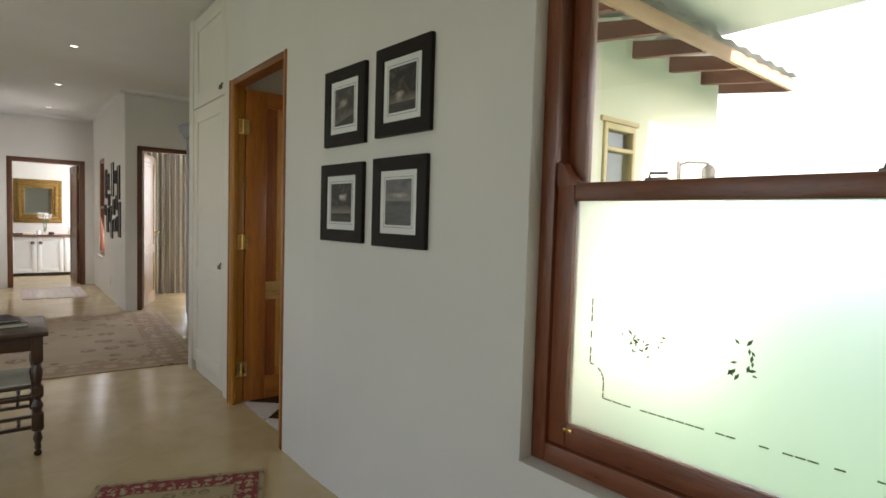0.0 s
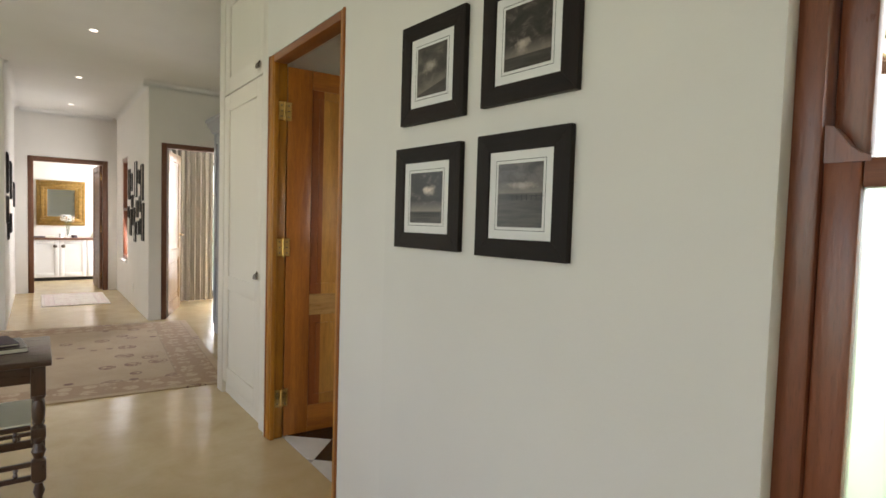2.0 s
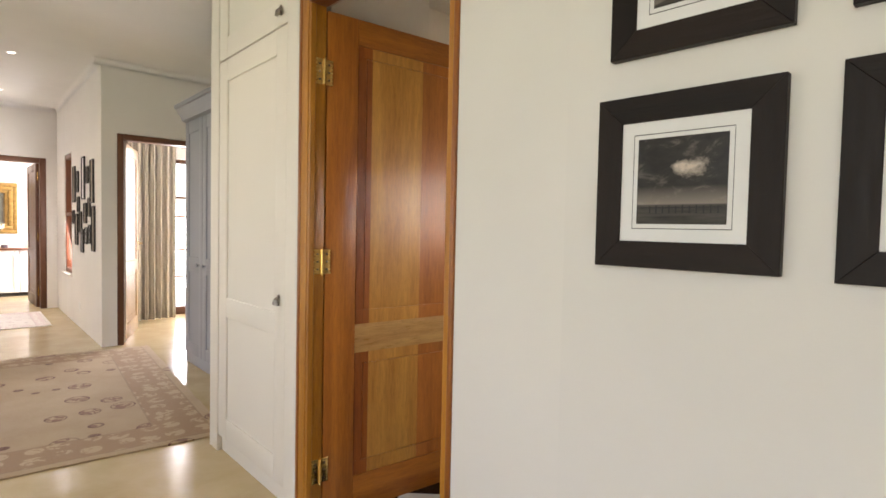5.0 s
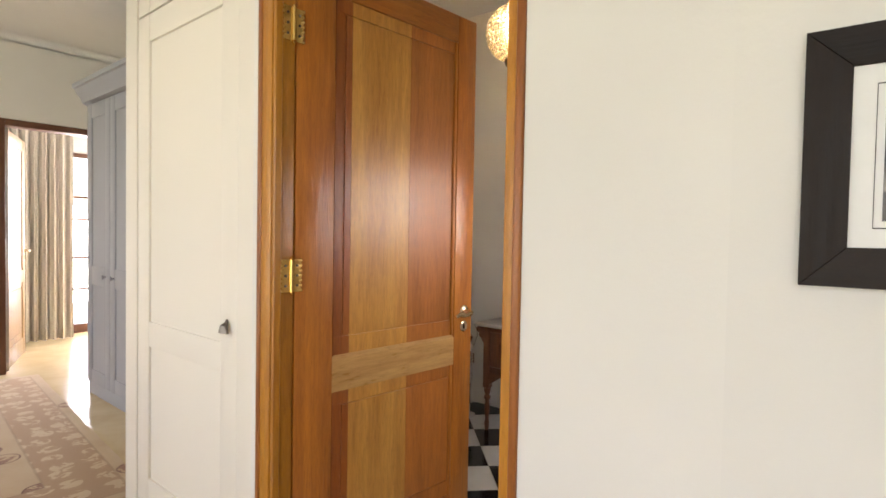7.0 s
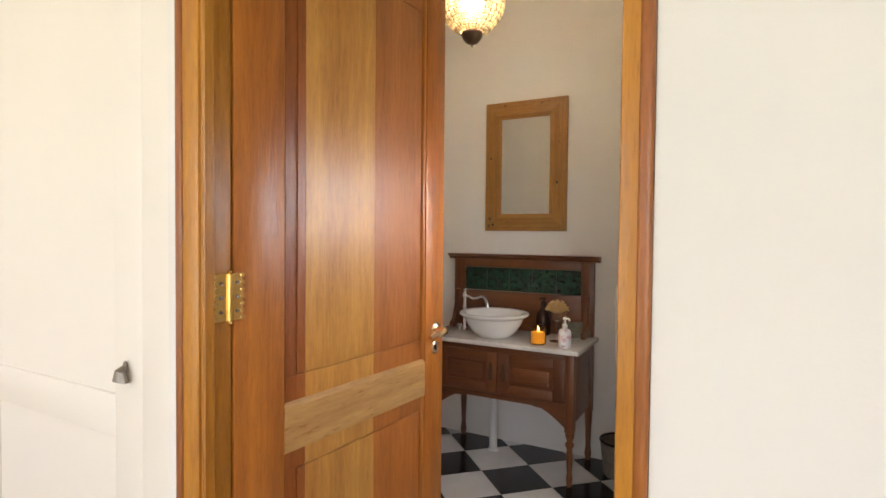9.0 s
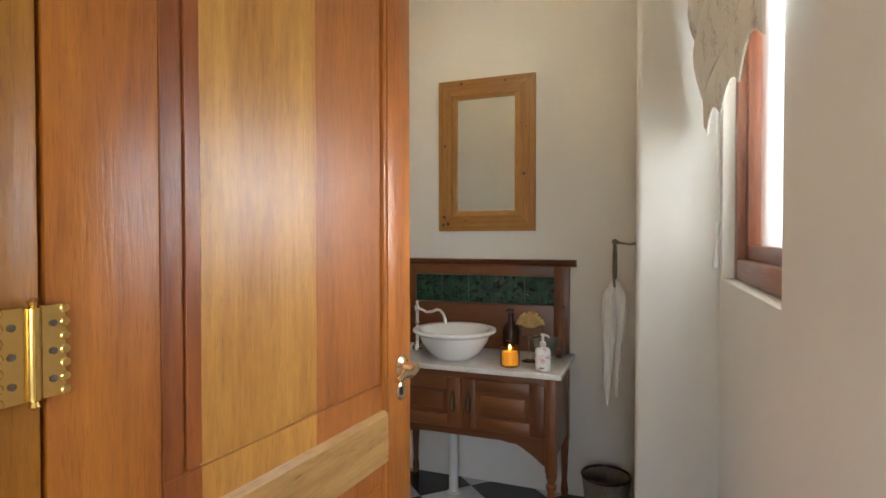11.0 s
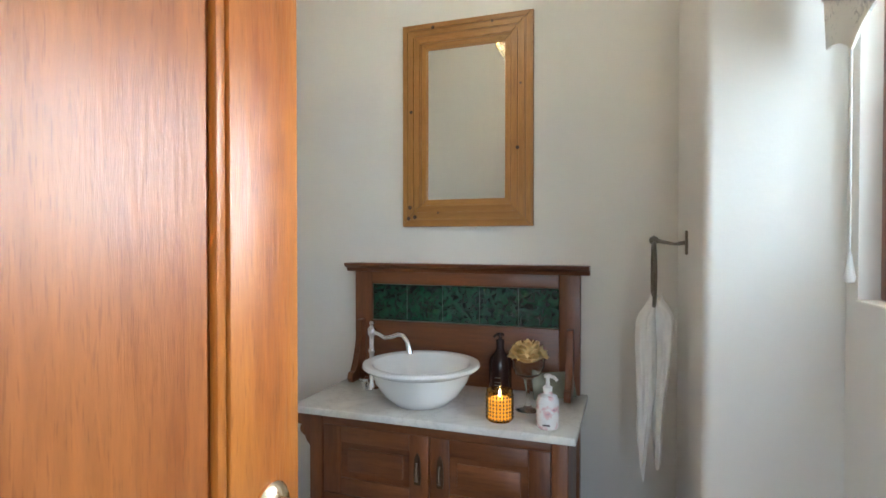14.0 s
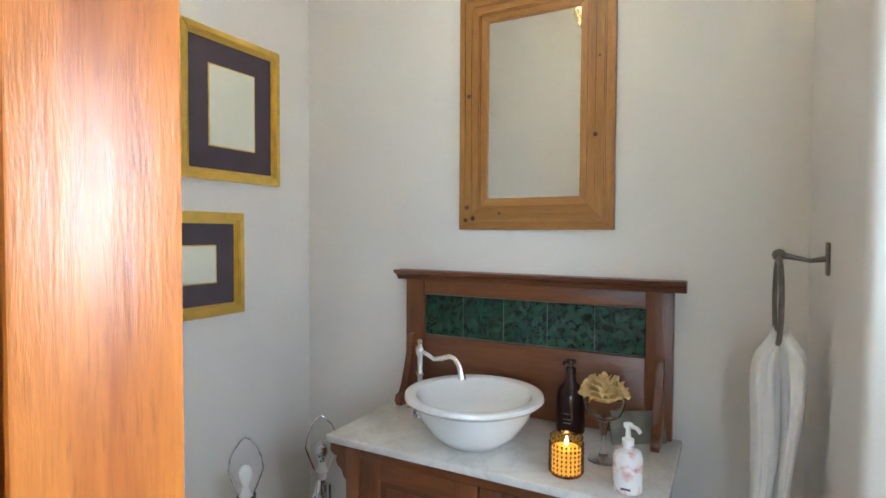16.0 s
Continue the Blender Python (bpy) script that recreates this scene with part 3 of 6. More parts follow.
def rosette_handle(door, side, u, z):
    """A lever handle and a keyhole plate on the face at local y = side * half thickness."""
    s = side
    y0 = s * 0.0205
    bm = fresh()
    lathe(bm, [(0.026, y0), (0.026, y0 + s * 0.004), (0.021, y0 + s * 0.009), (0.012, y0 + s * 0.012), (0.009, y0 + s * 0.045), (0.0, y0 + s * 0.046)], (u, 0, z), 20, "y")
    tube(bm, [(u, y0 + s * 0.04, z), (u - 0.015, y0 + s * 0.05, z), (u - 0.045, y0 + s * 0.054, z - 0.006), (u - 0.075, y0 + s * 0.052, z + 0.002), (u - 0.1, y0 + s * 0.05, z - 0.008)], [0.009, 0.010, 0.008, 0.0095, 0.007], 10)
    part("door_handle", bm, NICKEL, door, "polished lever door handle on a round rose")
    bm = fresh()
    lathe(bm, [(0.022, y0), (0.022, y0 + s * 0.003), (0.017, y0 + s * 0.006), (0.012, y0 + s * 0.004), (0.0, y0 + s * 0.0035)], (u, 0, z - 0.06), 18, "y")
    plate = part("keyhole_plate", bm, NICKEL, door, "round keyhole plate")
    bm = fresh()
    box(bm, u - 0.003, u + 0.003, y0 + s * 0.003, y0 + s * 0.0055, z - 0.07, z - 0.052)
    part("keyhole", bm, BLACKBOTTLE, plate)


def panel_door(name, label, at, rz, length=0.79, high=2.03, materials=None, lock=(0.687, 0.806)):
    """A two-panel door; local x runs from the hinge to the lock edge, local y = 0 is the leaf's middle."""
    stile_m, rail_m, boards, lock_m = materials
    door = thing(name, label, "door", at, rz)
    t = 0.0205
    left, right, top, bottom = length - 0.676, length - 0.103, high - 0.105, 0.16
    for p, q in ((0.0, left), (right, length)):
        bm = fresh()
        box(bm, p, q, -t, t, 0.006, high, 0.003, 2)
        part("stile", bm, stile_m, door)
    for nm, low, up, mat in (("top_rail", top, high, rail_m), ("bottom_rail", 0.006, bottom, rail_m), ("lock_rail", lock[0], lock[1], lock_m)):
        bm = fresh()
        if nm == "lock_rail":
            # the upper edges slope back to the panel
            prism(bm, [(-t + 0.0005, low), (-t + 0.0005, up - 0.012), (-t + 0.011, up), (t - 0.011, up), (t - 0.0005, up - 0.012), (t - 0.0005, low)], "x", left, right)
        else:
            box(bm, left, right, -t + 0.0005, t - 0.0005, low + 0.0003, up, 0.003, 2)
        part(nm, bm, mat, door, "pale wooden lock rail" if nm == "lock_rail" and lock_m is not rail_m else "")
    seams = [left, left + 0.071, left + 0.330, right]
    g, groove = 0.043, 0.0055
    for low, up in ((bottom, lock[0]), (lock[1], top)):
        for k, (p, q) in enumerate(zip(seams, seams[1:])):
            bm = fresh()
            box(bm, p, q - 0.0004, -t + 0.0135, t - 0.0135, low, up)
            part("board", bm, boards[k], door)
        # the boards' faces: a margin round the panel and a field inside it, parted by a narrow groove
        inner_low, inner_up, inner_right = low + 0.062, up - 0.048, right - 0.018
        for k, (p, q) in enumerate(zip(seams, seams[1:])):
            p1, q1 = max(p, left + g), min(q, inner_right)
            bm = fresh()
            box(bm, p1 + (groove / 2 if k == 0 else 0.0), q1 - (groove / 2 if k == 2 else 0.0004), -t + 0.0085, t - 0.0085, inner_low + groove / 2, inner_up - groove / 2, 0.0005, 1)
            part("field", bm, boards[k], door)
            for z0, z1 in ((low, inner_low - groove / 2), (inner_up + groove / 2, up)):
                bm = fresh()
                box(bm, p, (q if k < 2 else right) - 0.0004, -t + 0.009, t - 0.009, z0, z1, 0.0005, 1)
                part("margin", bm, boards[k], door)
        bm = fresh()
        box(bm, left, left + g - groove / 2, -t + 0.009, t - 0.009, inner_low - groove / 2, inner_up + groove / 2, 0.0005, 1)
        part("margin", bm, boards[0], door)
        for s in (-1, 1):
            y0, y1 = sorted((s * (t - 0.0135), s * (t - 0.002)))
            for p, q in ((right - 0.0145, right - 0.003), (left + 0.001, left + 0.005)):
                bm = fresh()
                box(bm, p, q, y0, y1, low, up, 0.0018, 2)
                part("moulding", bm, boards[0] if q < right - 0.01 else stile_m, door)
    return door


def butt_hinge(at, rz):
    h = thing("hinge", "polished brass butt hinge with ball tips", "hinge", at, rz, group="brass door hinges")
    bm = fresh()
    lathe(bm, [(0.0, -0.060), (0.006, -0.055), (0.004, -0.050), (0.0075, -0.048), (0.0075, 0.048), (0.004, 0.050), (0.006, 0.055), (0.0, 0.060)], (0, -0.004, 0), 12)
    part("knuckle", bm, BRASS, h)
    for s in (-1, 1):
        bm = fresh()
        box(bm, *sorted((s * 0.006, s * 0.034)), -0.003, 0.001, -0.050, 0.050, 0.001, 1)
        for k in range(7):
            lathe(bm, [(0.0045, -0.0045), (0.006, -0.003)], (s * 0.033, 0, -0.045 + 0.015 * k), 8, "y")
        leaf = part("hinge_leaf", bm, BRASS, h)
        for k in (-0.03, 0.0, 0.03):
            bm = fresh()
            lathe(bm, [(0.004, -0.0045), (0.004, -0.003)], (s * 0.02, 0, k), 8, "y")
            part("screw", bm, PEWTER, leaf)
    return h


LEAF_TURN = -4.6
leaf = panel_door("door_washroom", "open reddish hardwood two-panel door with pale lock rail", (1.550, 3.942, 0.0), LEAF_TURN, 0.814, 2.066,
                  (DOORWOOD, DOORCROSS, (BOARDDARK, BOARDPALE, BOARDRED), LOCKWOOD))
rosette_handle(leaf, -1, 0.766, 0.895)
rosette_handle(leaf, 1, 0.766, 0.895)
for z in (0.23, 1.075, 1.82):
    butt_hinge((1.529, 3.914, z), -2.0)

bed_leaf = panel_door("door_bedroom", "open pale wooden two-panel bedroom door", (1.672, 8.165, 0.0), 69, 0.79, 2.01,
                      (PALEWOOD, PALEWOOD, (PALEWOOD, PALEWOOD, PALEWOOD), PALEWOOD))
rosette_handle(bed_leaf, -1, 0.742, 0.98)
end_leaf = panel_door("door_end_room", "open dark wooden door of the end room", (1.262, 11.29, 0.0), 92, 0.86, 2.0,
                      (DARKFRAME, DARKFRAME, (DARKFRAME, DARKFRAME, DARKFRAME), DARKFRAME))
for z in (0.22, 0.98, 1.82):
    butt_hinge((1.258, 11.262, z), 90)

# ---- hall window ----
SLANT = pose(WX, 2.70, 0, 0, 0, 2.9)
bm = fresh()
for p, q, low, up in ((-4.85, -2.46, 0, TOP), (-2.46, -1.264, 0, 0.535), (-2.46, -1.264, 2.14, TOP), (-1.264, 0.02, 0, TOP)):
    box(bm, 0.0, 0.26, p, q, low, up)
solid("wall_hall_east", bm, WALL, "off-white plastered wall with a deep window opening", "wall", kind="structure", smooth=False).matrix_world = SLANT


def sash_window():
    w = thing("window_1", "dark hardwood sash window, frosted below and clear above", "window", kind="structure")
    w.matrix_world = SLANT @ pose(0.02, 0.013, -0.004)
    near, far = -1.268, -2.473

    def bar(name, parent, x0, x1, y0, y1, z0, z1, mat, bevel=0.006, label=""):
        bm = fresh()
        box(bm, x0, x1, y0, y1, z0, z1, bevel, 2)
        return part(name, bm, mat, parent, label)
    for a, b in ((near - 0.058, near), (far, far + 0.058)):
        bar("frame_jamb", w, 0.036, 0.155, a, b, 0.54, 2.135, WINWOOD)
    bar("frame_sill", w, 0.034, 0.157, far + 0.058, near - 0.058, 0.54, 0.60, WINWOODY)
    bar("frame_head", w, 0.036, 0.155, far + 0.058, near - 0.058, 2.08, 2.135, WINWOODY)
    a, b = far + 0.0585, near - 0.0585
    for low, up, x0, x1, glassy in ((0.601, 1.377, 0.048, 0.088, FROSTED), (1.325, 2.079, 0.096, 0.136, CLEAR)):
        sash = thing("sash", "", "")
        sash.parent = w
        for key in ("label", "category"):
            if key in sash:
                del sash[key]
        for p, q in ((a, a + 0.06), (b - 0.06, b)):
            bar("sash_stile", sash, x0, x1, p, q, low, up, WINWOOD)
        bottom, top = (0.07, 0.053) if low < 1 else (0.045, 0.06)
        bar("sash_rail", sash, x0 + 0.0005, x1 - 0.0005, a + 0.06, b - 0.06, low, low + bottom, WINWOODY)
        bar("sash_rail", sash, x0 + 0.0005, x1 - 0.0005, a + 0.06, b - 0.06, up - top, up, WINWOODY)
        bm = fresh()
        box(bm, (x0 + x1) / 2 - 0.002, (x0 + x1) / 2 + 0.002, a + 0.056, b - 0.056, low + bottom - 0.004, up - top + 0.004)
        pane = part("pane", bm, glassy, sash, "frosted glass pane" if low < 1 else "clear glass pane")
        pane.visible_shadow = False
    for y, s in ((b - 0.035, 1), (a + 0.035, -1)):
        bm = fresh()
        prism(bm, [(y + s * 0.034, 1.37), (y - s * 0.036, 1.37), (y - s * 0.036, 1.380), (y - s * 0.020, 1.386), (y - s * 0.004, 1.400), (y + s * 0.012, 1.424), (y + s * 0.022, 1.436), (y + s * 0.034, 1.438)], "x", 0.046, 0.090)
        part("sash_horn", bm, WINWOOD, w)
    for y in (-1.62, -2.10):
        bm = fresh()
        box(bm, 0.062, 0.078, y - 0.03, y + 0.03, 1.376, 1.384, 0.002)
        tube(bm, [(0.07, y + 0.02, 1.384), (0.07, y + 0.018, 1.396), (0.068, y - 0.03, 1.394)], 0.004, 8)
        part("sash_fastener", bm, PEWTER, w)
    bm = fresh()
    box(bm, 0.040, 0.050, b - 0.09, b - 0.06, 0.652, 0.662, 0.002)
    part("sash_stop", bm, BRASS, w)
    # etched border line and floral motif of the frosted pane
    line = [(-1.452, 1.05), (-1.452, 0.865)] + [(-1.452 - 0.045 * math.sin(k * math.pi / 10), 0.82 + 0.045 * math.cos(k * math.pi / 10)) for k in range(0, 6)] + [(-1.497, 0.79)]
    line += [(-1.497, 0.775), (-1.56, 0.772), (-1.80, 0.772), (-2.15, 0.772)]
    bm = fresh()
    rng = random.Random(5)
    for (y0, z0), (y1, z1) in zip(line, line[1:]):
        n = max(1, int(math.hypot(y1 - y0, z1 - z0) / 0.022))
        for k in range(n):
            if rng.random() < 0.86:
                f0, f1 = k / n, (k + 0.85) / n
                tube(bm, [(0.0655, y0 + (y1 - y0) * f0, z0 + (z1 - z0) * f0), (0.0655, y0 + (y1 - y0) * f1, z0 + (z1 - z0) * f1)], 0.0021, 4)
    part("etched_border", bm, LEAF, w)
    bm = fresh()
    for cy, cz in ((-1.585, 0.945), (-1.60, 0.93), (-1.64, 0.955), (-1.57, 0.96), (-1.86, 0.98), (-1.88, 0.945), (-1.84, 0.93)):
        for k in range(5):
            y, z, a, s = cy + rng.uniform(-0.025, 0.025), cz + rng.uniform(-0.02, 0.02), rng.uniform(0, 6.28), rng.uniform(0.005, 0.011)
            prism(bm, [(y + s * math.cos(a), z + s * math.sin(a)), (y + s * .4 * math.cos(a + 1.57), z + s * .4 * math.sin(a + 1.57)), (y - s * math.cos(a), z - s * math.sin(a)), (y + s * .4 * math.cos(a - 1.57), z + s * .4 * math.sin(a - 1.57))], "x", 0.0645, 0.0652)
    part("etched_motif", bm, LEAF, w)
    return w


sash_window()

# ---- outside the hall window ----
bm = fresh()
bmesh.ops.create_grid(bm, x_segments=1, y_segments=1, size=400)
for v in bm.verts:
    v.co.z = -0.21
solid("ground", bm, GRASS, "pale dry lawn reaching away from the house", "lawn", kind="structure", smooth=False)
# Added far slab that glows white, standing in for the overexposed sky.
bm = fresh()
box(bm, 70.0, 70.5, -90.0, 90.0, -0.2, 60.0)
solid("backdrop", bm, glow("overexposed_sky_glow", (1.0, 1.0, 1.0), 0.7), "added glowing white slab standing in for overexposed sky", "backdrop", kind="structure", smooth=False)
wall("wall_wing", 3.87, 5.80, 2.86, 3.05, -0.21, 2.86, "pale green-white plastered outside wall of the next wing", [(3.92, 4.36, 1.05, 2.06)], OUTWALL)
bm = fresh()
box(bm, 5.60, 5.80, 3.05, 5.2, -0.21, 2.86)
solid("wall_wing_end", bm, OUTWALL, "pale plastered outside end wall", "wall", kind="structure", smooth=False)
ob = thing("window_wing", "pale painted outside window under the eaves", "window", kind="structure")
for p, q, low, up in ((3.925, 3.965, 1.055, 2.055), (4.315, 4.355, 1.055, 2.055), (3.965, 4.315, 1.055, 1.1), (3.965, 4.315, 2.005, 2.055), (3.965, 4.315, 1.84, 1.87), (3.88, 4.40, 2.06, 2.10)):
    bm = fresh()
    box(bm, p, q, 2.84, 2.93, low, up, 0.004)
    part("window_bar", bm, YELLOWPAINT, ob)
bm = fresh()
box(bm, 3.965, 4.315, 2.89, 2.894, 1.1, 2.005)
part("pane", bm, CLEAR, ob)
roof = thing("roof_wing", "corrugated roof edge on timber rafters", "roof", kind="structure")
bm = fresh()
steps = 60
outline = [(3.0 + 3.0 * k / steps, 0.012 * math.sin(k * 1.25)) for k in range(steps + 1)]
rows_ = []
for y, z in ((2.22, 2.66), (5.2, 3.25)):
    rows_.append([bm.verts.new((x, y, z + dz)) for x, dz in outline])
for k in range(steps):
    bm.faces.new((rows_[0][k], rows_[0][k + 1], rows_[1][k + 1], rows_[1][k]))
bmesh.ops.solidify(bm, geom=bm.faces[:], thickness=0.01)
part("roof_sheet", bm, ZINC, roof)
bm = fresh()
box(bm, 2.98, 5.98, 2.26, 2.29, 2.54, 2.645, 0.004)
part("fascia", bm, FASCIA, roof)
for x in (3.15, 3.72, 4.30, 4.88, 5.46, 5.93):
    bm = fresh()
    prism(bm, [(2.29, 2.53), (2.29, 2.63), (2.95, 2.76), (2.95, 2.62)], "x", x - 0.03, x + 0.03)
    part("rafter", bm, RAFTER, roof)
ob = thing("wall_lantern", "dark iron bracket lantern on the outside wall", "wall lamp", (5.10, 2.86, 1.72))
bm = fresh()
box(bm, -0.03, 0.03, -0.015, 0.0, -0.02, 0.14, 0.004)
tube(bm, [(0, -0.01, 0.10), (0.05, -0.06, 0.13), (0.16, -0.2, 0.12)], 0.012, 8)
part("bracket", bm, PEWTER, ob)
bm = fresh()
lathe(bm, [(0.02, 0.13), (0.06, 0.09), (0.055, 0.0), (0.03, -0.04), (0.0, -0.05)], (0.16, -0.2, -0.02), 12)
part("lantern", bm, PEWTER, ob)


# ---- framed photographs ----
def photo(y_mid, z_mid, wide, high, seed, horizon, cloud, dark, burst, spread, label, slope=0.0, pier=None):
    f = thing("framed_photograph", label, "picture", group="four photographs on the hall wall")
    f.matrix_world = SLANT @ pose(-0.0005, y_mid, z_mid)
    b, hw, hh = 0.052, wide / 2, high / 2
    for s in (-1, 1):
        bm = fresh()
        prism(bm, [(s * hw, -hh), (s * hw, hh), (s * (hw - b), hh - b), (s * (hw - b), -hh + b)], "x", -0.019, 0.0)
        bmesh.ops.bevel(bm, geom=bm.edges[:], offset=0.0007, segments=1, affect="EDGES")
        part("frame_side", bm, BLACKFRAMEZ, f)
        bm = fresh()
        prism(bm, [(-hw, s * hh), (hw, s * hh), (hw - b, s * (hh - b)), (-hw + b, s * (hh - b))], "x", -0.019, 0.0)
        bmesh.ops.bevel(bm, geom=bm.edges[:], offset=0.0007, segments=1, affect="EDGES")
        part("frame_rail", bm, BLACKFRAME, f)
    bm = fresh()
    box(bm, -0.014, -0.010, -hw + b, hw - b, -hh + b, hh - b)
    card = part("mount", bm, MAT, f, "white card mount")
    pw, ph = hw - b - 0.034, hh - b - 0.034
    bm = fresh()
    box(bm, -0.0152, -0.0144, -pw, pw, -ph, ph)
    part("print", bm, photograph("photograph_print", seed, horizon, cloud, dark, burst, spread, slope), card, "black and white seascape print")
    g = 0.009
    for s in (-1, 1):
        for horizontal in (False, True):
            bm = fresh()
            if horizontal:
                box(bm, -0.0148, -0.0142, -pw - g, pw + g, s * (ph + g) - 0.0007, s * (ph + g) + 0.0007)
            else:
                box(bm, -0.0148, -0.0142, s * (pw + g) - 0.0004, s * (pw + g) + 0.0004, -ph - g, ph + g)
            part("ruled_line", bm, INK, card)
    if pier:
        # a pier or far shore printed along the horizon: from, to, deck height, gap between its posts
        y0, y1, deck, gap = pier
        bm = fresh()
        box(bm, -0.0156, -0.0151, y0, y1, deck, deck + 0.0022)
        for k in range(int((y1 - y0) / gap)):
            y = y0 + gap * (k + 0.5)
            box(bm, -0.0157, -0.0152, y - 0.0012, y + 0.0012, deck - 0.010, deck + (0.006 if k % 2 else 0.004))
        part("printed_pier", bm, INK, card)
    return f


photo(-0.250, 1.728, 0.322, 0.330, 1.3, -0.055, 0.42, 0.06, (0.0, 0.01), (0.05, 0.02), "black framed photograph of clouds over dunes", 14.0)
photo(-0.655, 1.740, 0.336, 0.340, 4.1, -0.050, 0.50, 0.035, (0.015, -0.025), (0.03, 0.03), "black framed photograph of sun behind dark clouds")
photo(-0.237, 1.317, 0.338, 0.337, 7.7, -0.045, 0.62, 0.022, (-0.015, 0.025), (0.036, 0.018), "black framed photograph of a bright cloud over a pier", 0.0, (-0.075, 0.075, -0.052, 0.0125))
photo(-0.6465, 1.317, 0.332, 0.345, 9.2, 0.005, 0.40, 0.09, (-0.01, 0.025), (0.07, 0.012), "black framed photograph of a calm grey sea", 0.0, (-0.085, 0.035, -0.004, 0.017))


# ---- built-in closet ----
def shaker_door(parent, name, x, y0, y1, z0, z1, rails, material, stile=0.10, thick=0.022, panel_back=0.010, facing=-1):
    """A framed door on the plane x; rails: heights (from, to) of its cross rails."""
    d = part(name, box(fresh(), x + panel_back, x + thick, y0 + stile * 0.5, y1 - stile * 0.5, z0 + 0.03, z1 - 0.03), material, parent)
    for p, q in ((y0, y0 + stile), (y1 - stile, y1)):
        bm = fresh()
        box(bm, x, x + thick, p, q, z0, z1, 0.0025, 2)
        part("stile", bm, material, d)
    for low, up in rails:
        bm = fresh()
        box(bm, x + 0.0004, x + thick - 0.0004, y0 + stile, y1 - stile, low, up, 0.0025, 2)
        part("rail", bm, material, d)
    return d


def cup_handle(parent, x, y, z):
    bm = fresh()
    n = 7
    for k in range(n):
        a = -0.75 + 1.5 * k / (n - 1)
        tube(bm, [(x - 0.004, y + 0.004 * math.sin(a), z + 0.020), (x - 0.016, y + 0.018 * math.sin(a), z + 0.008), (x - 0.020 + 0.006 * abs(math.sin(a)), y + 0.030 * math.sin(a), z - 0.014)], [0.004, 0.006, 0.0065], 7)
    lathe(bm, [(0.006, 0.018), (0.005, 0.024), (0.003, 0.030), (0.0, 0.031)], (x - 0.005, y, z), 10)
    part("shell_handle", bm, PEWTER, parent, "aged pewter shell handle")


closet = thing("built_in_closet", "cream painted built-in closet with tall panelled doors", "closet")
CX = 1.478
bm = fresh()
box(bm, CX + 0.024, 2.068, 4.022, 5.028, 0.0, TOP - 0.001)
part("carcass", bm, CABINET, closet)
for p, q in ((3.992, 4.125), (4.915, 5.03)):
    bm = fresh()
    box(bm, CX - 0.004, CX + 0.026, p, q, 0.0, TOP - 0.002, 0.003)
    part("face_stile", bm, CABINET, closet)
bm = fresh()
box(bm, CX + 0.05, CX + 0.07, 4.125, 4.915, 0.0, 0.085)
part("plinth", bm, CABINET, closet)
d = shaker_door(closet, "closet_door", CX, 4.129, 4.911, 0.09, 2.052, ((0.09, 0.20), (0.735, 0.835), (1.945, 2.052)), CABINET, 0.105)
cup_handle(d, CX, 4.185, 0.888)
d = shaker_door(closet, "upper_closet_door", CX, 4.129, 4.911, 2.060, 2.735, ((2.060, 2.165), (2.63, 2.735)), CABINET, 0.105)
cup_handle(d, CX, 4.185, 2.112)


# ---- grey wardrobe ----
wr = thing("wardrobe", "grey-blue painted wardrobe with moulded cornice and two doors", "wardrobe", (1.93, 6.13, 0))
bm = fresh()
box(bm, 0.024, 0.62, 0.0, 0.90, 0.05, 2.10, 0.004)
part("body", bm, GREYBLUE, wr)
bm = fresh()
prism(bm, [(0.03, 2.09), (-0.012, 2.11), (-0.02, 2.14), (-0.05, 2.175), (-0.06, 2.20), (-0.075, 2.205), (-0.075, 2.235), (0.60, 2.235), (0.60, 2.09)], "y", -0.05, 0.96)
part("cornice", bm, GREYBLUE, wr)
bm = fresh()
box(bm, 0.012, 0.60, 0.0, 0.90, 0.0, 0.09, 0.006)
part("plinth", bm, GREYBLUE, wr)
for p, q, k in ((0.01, 0.448, 0.41), (0.452, 0.89, 0.49)):
    d = shaker_door(wr, "wardrobe_door", 0.0, p, q, 0.095, 2.085, ((0.095, 0.19), (0.80, 0.93), (1.985, 2.085)), GREYBLUE, 0.085)
    bm = fresh()
    lathe(bm, [(0.006, 0.0), (0.007, -0.012), (0.016, -0.02), (0.016, -0.028), (0.0, -0.033)], (0, k + (0.055 if k > 0.45 else -0.055) * 0.6, 0.87), 12, "x")
    part("knob", bm, GREYBLUE, d)

st = thing("side_table", "small dark side table with splayed legs", "side table", (2.27, 7.46, 0))
bm = fresh()
lathe(bm, [(0.19, 0.58), (0.2, 0.585), (0.2, 0.60), (0.19, 0.605)], (0, 0, 0), 24)
part("tabletop", bm, TABLEWOOD, st)
for a in (0.3, 1.87, 3.44, 5.01):
    bm = fresh()
    tube(bm, [(0.08 * math.cos(a), 0.08 * math.sin(a), 0.585), (0.12 * math.cos(a), 0.12 * math.sin(a), 0.3), (0.22 * math.cos(a), 0.22 * math.sin(a), 0.008)], [0.016, 0.014, 0.010], 8)
    part("leg", bm, TABLEWOODZ, st)


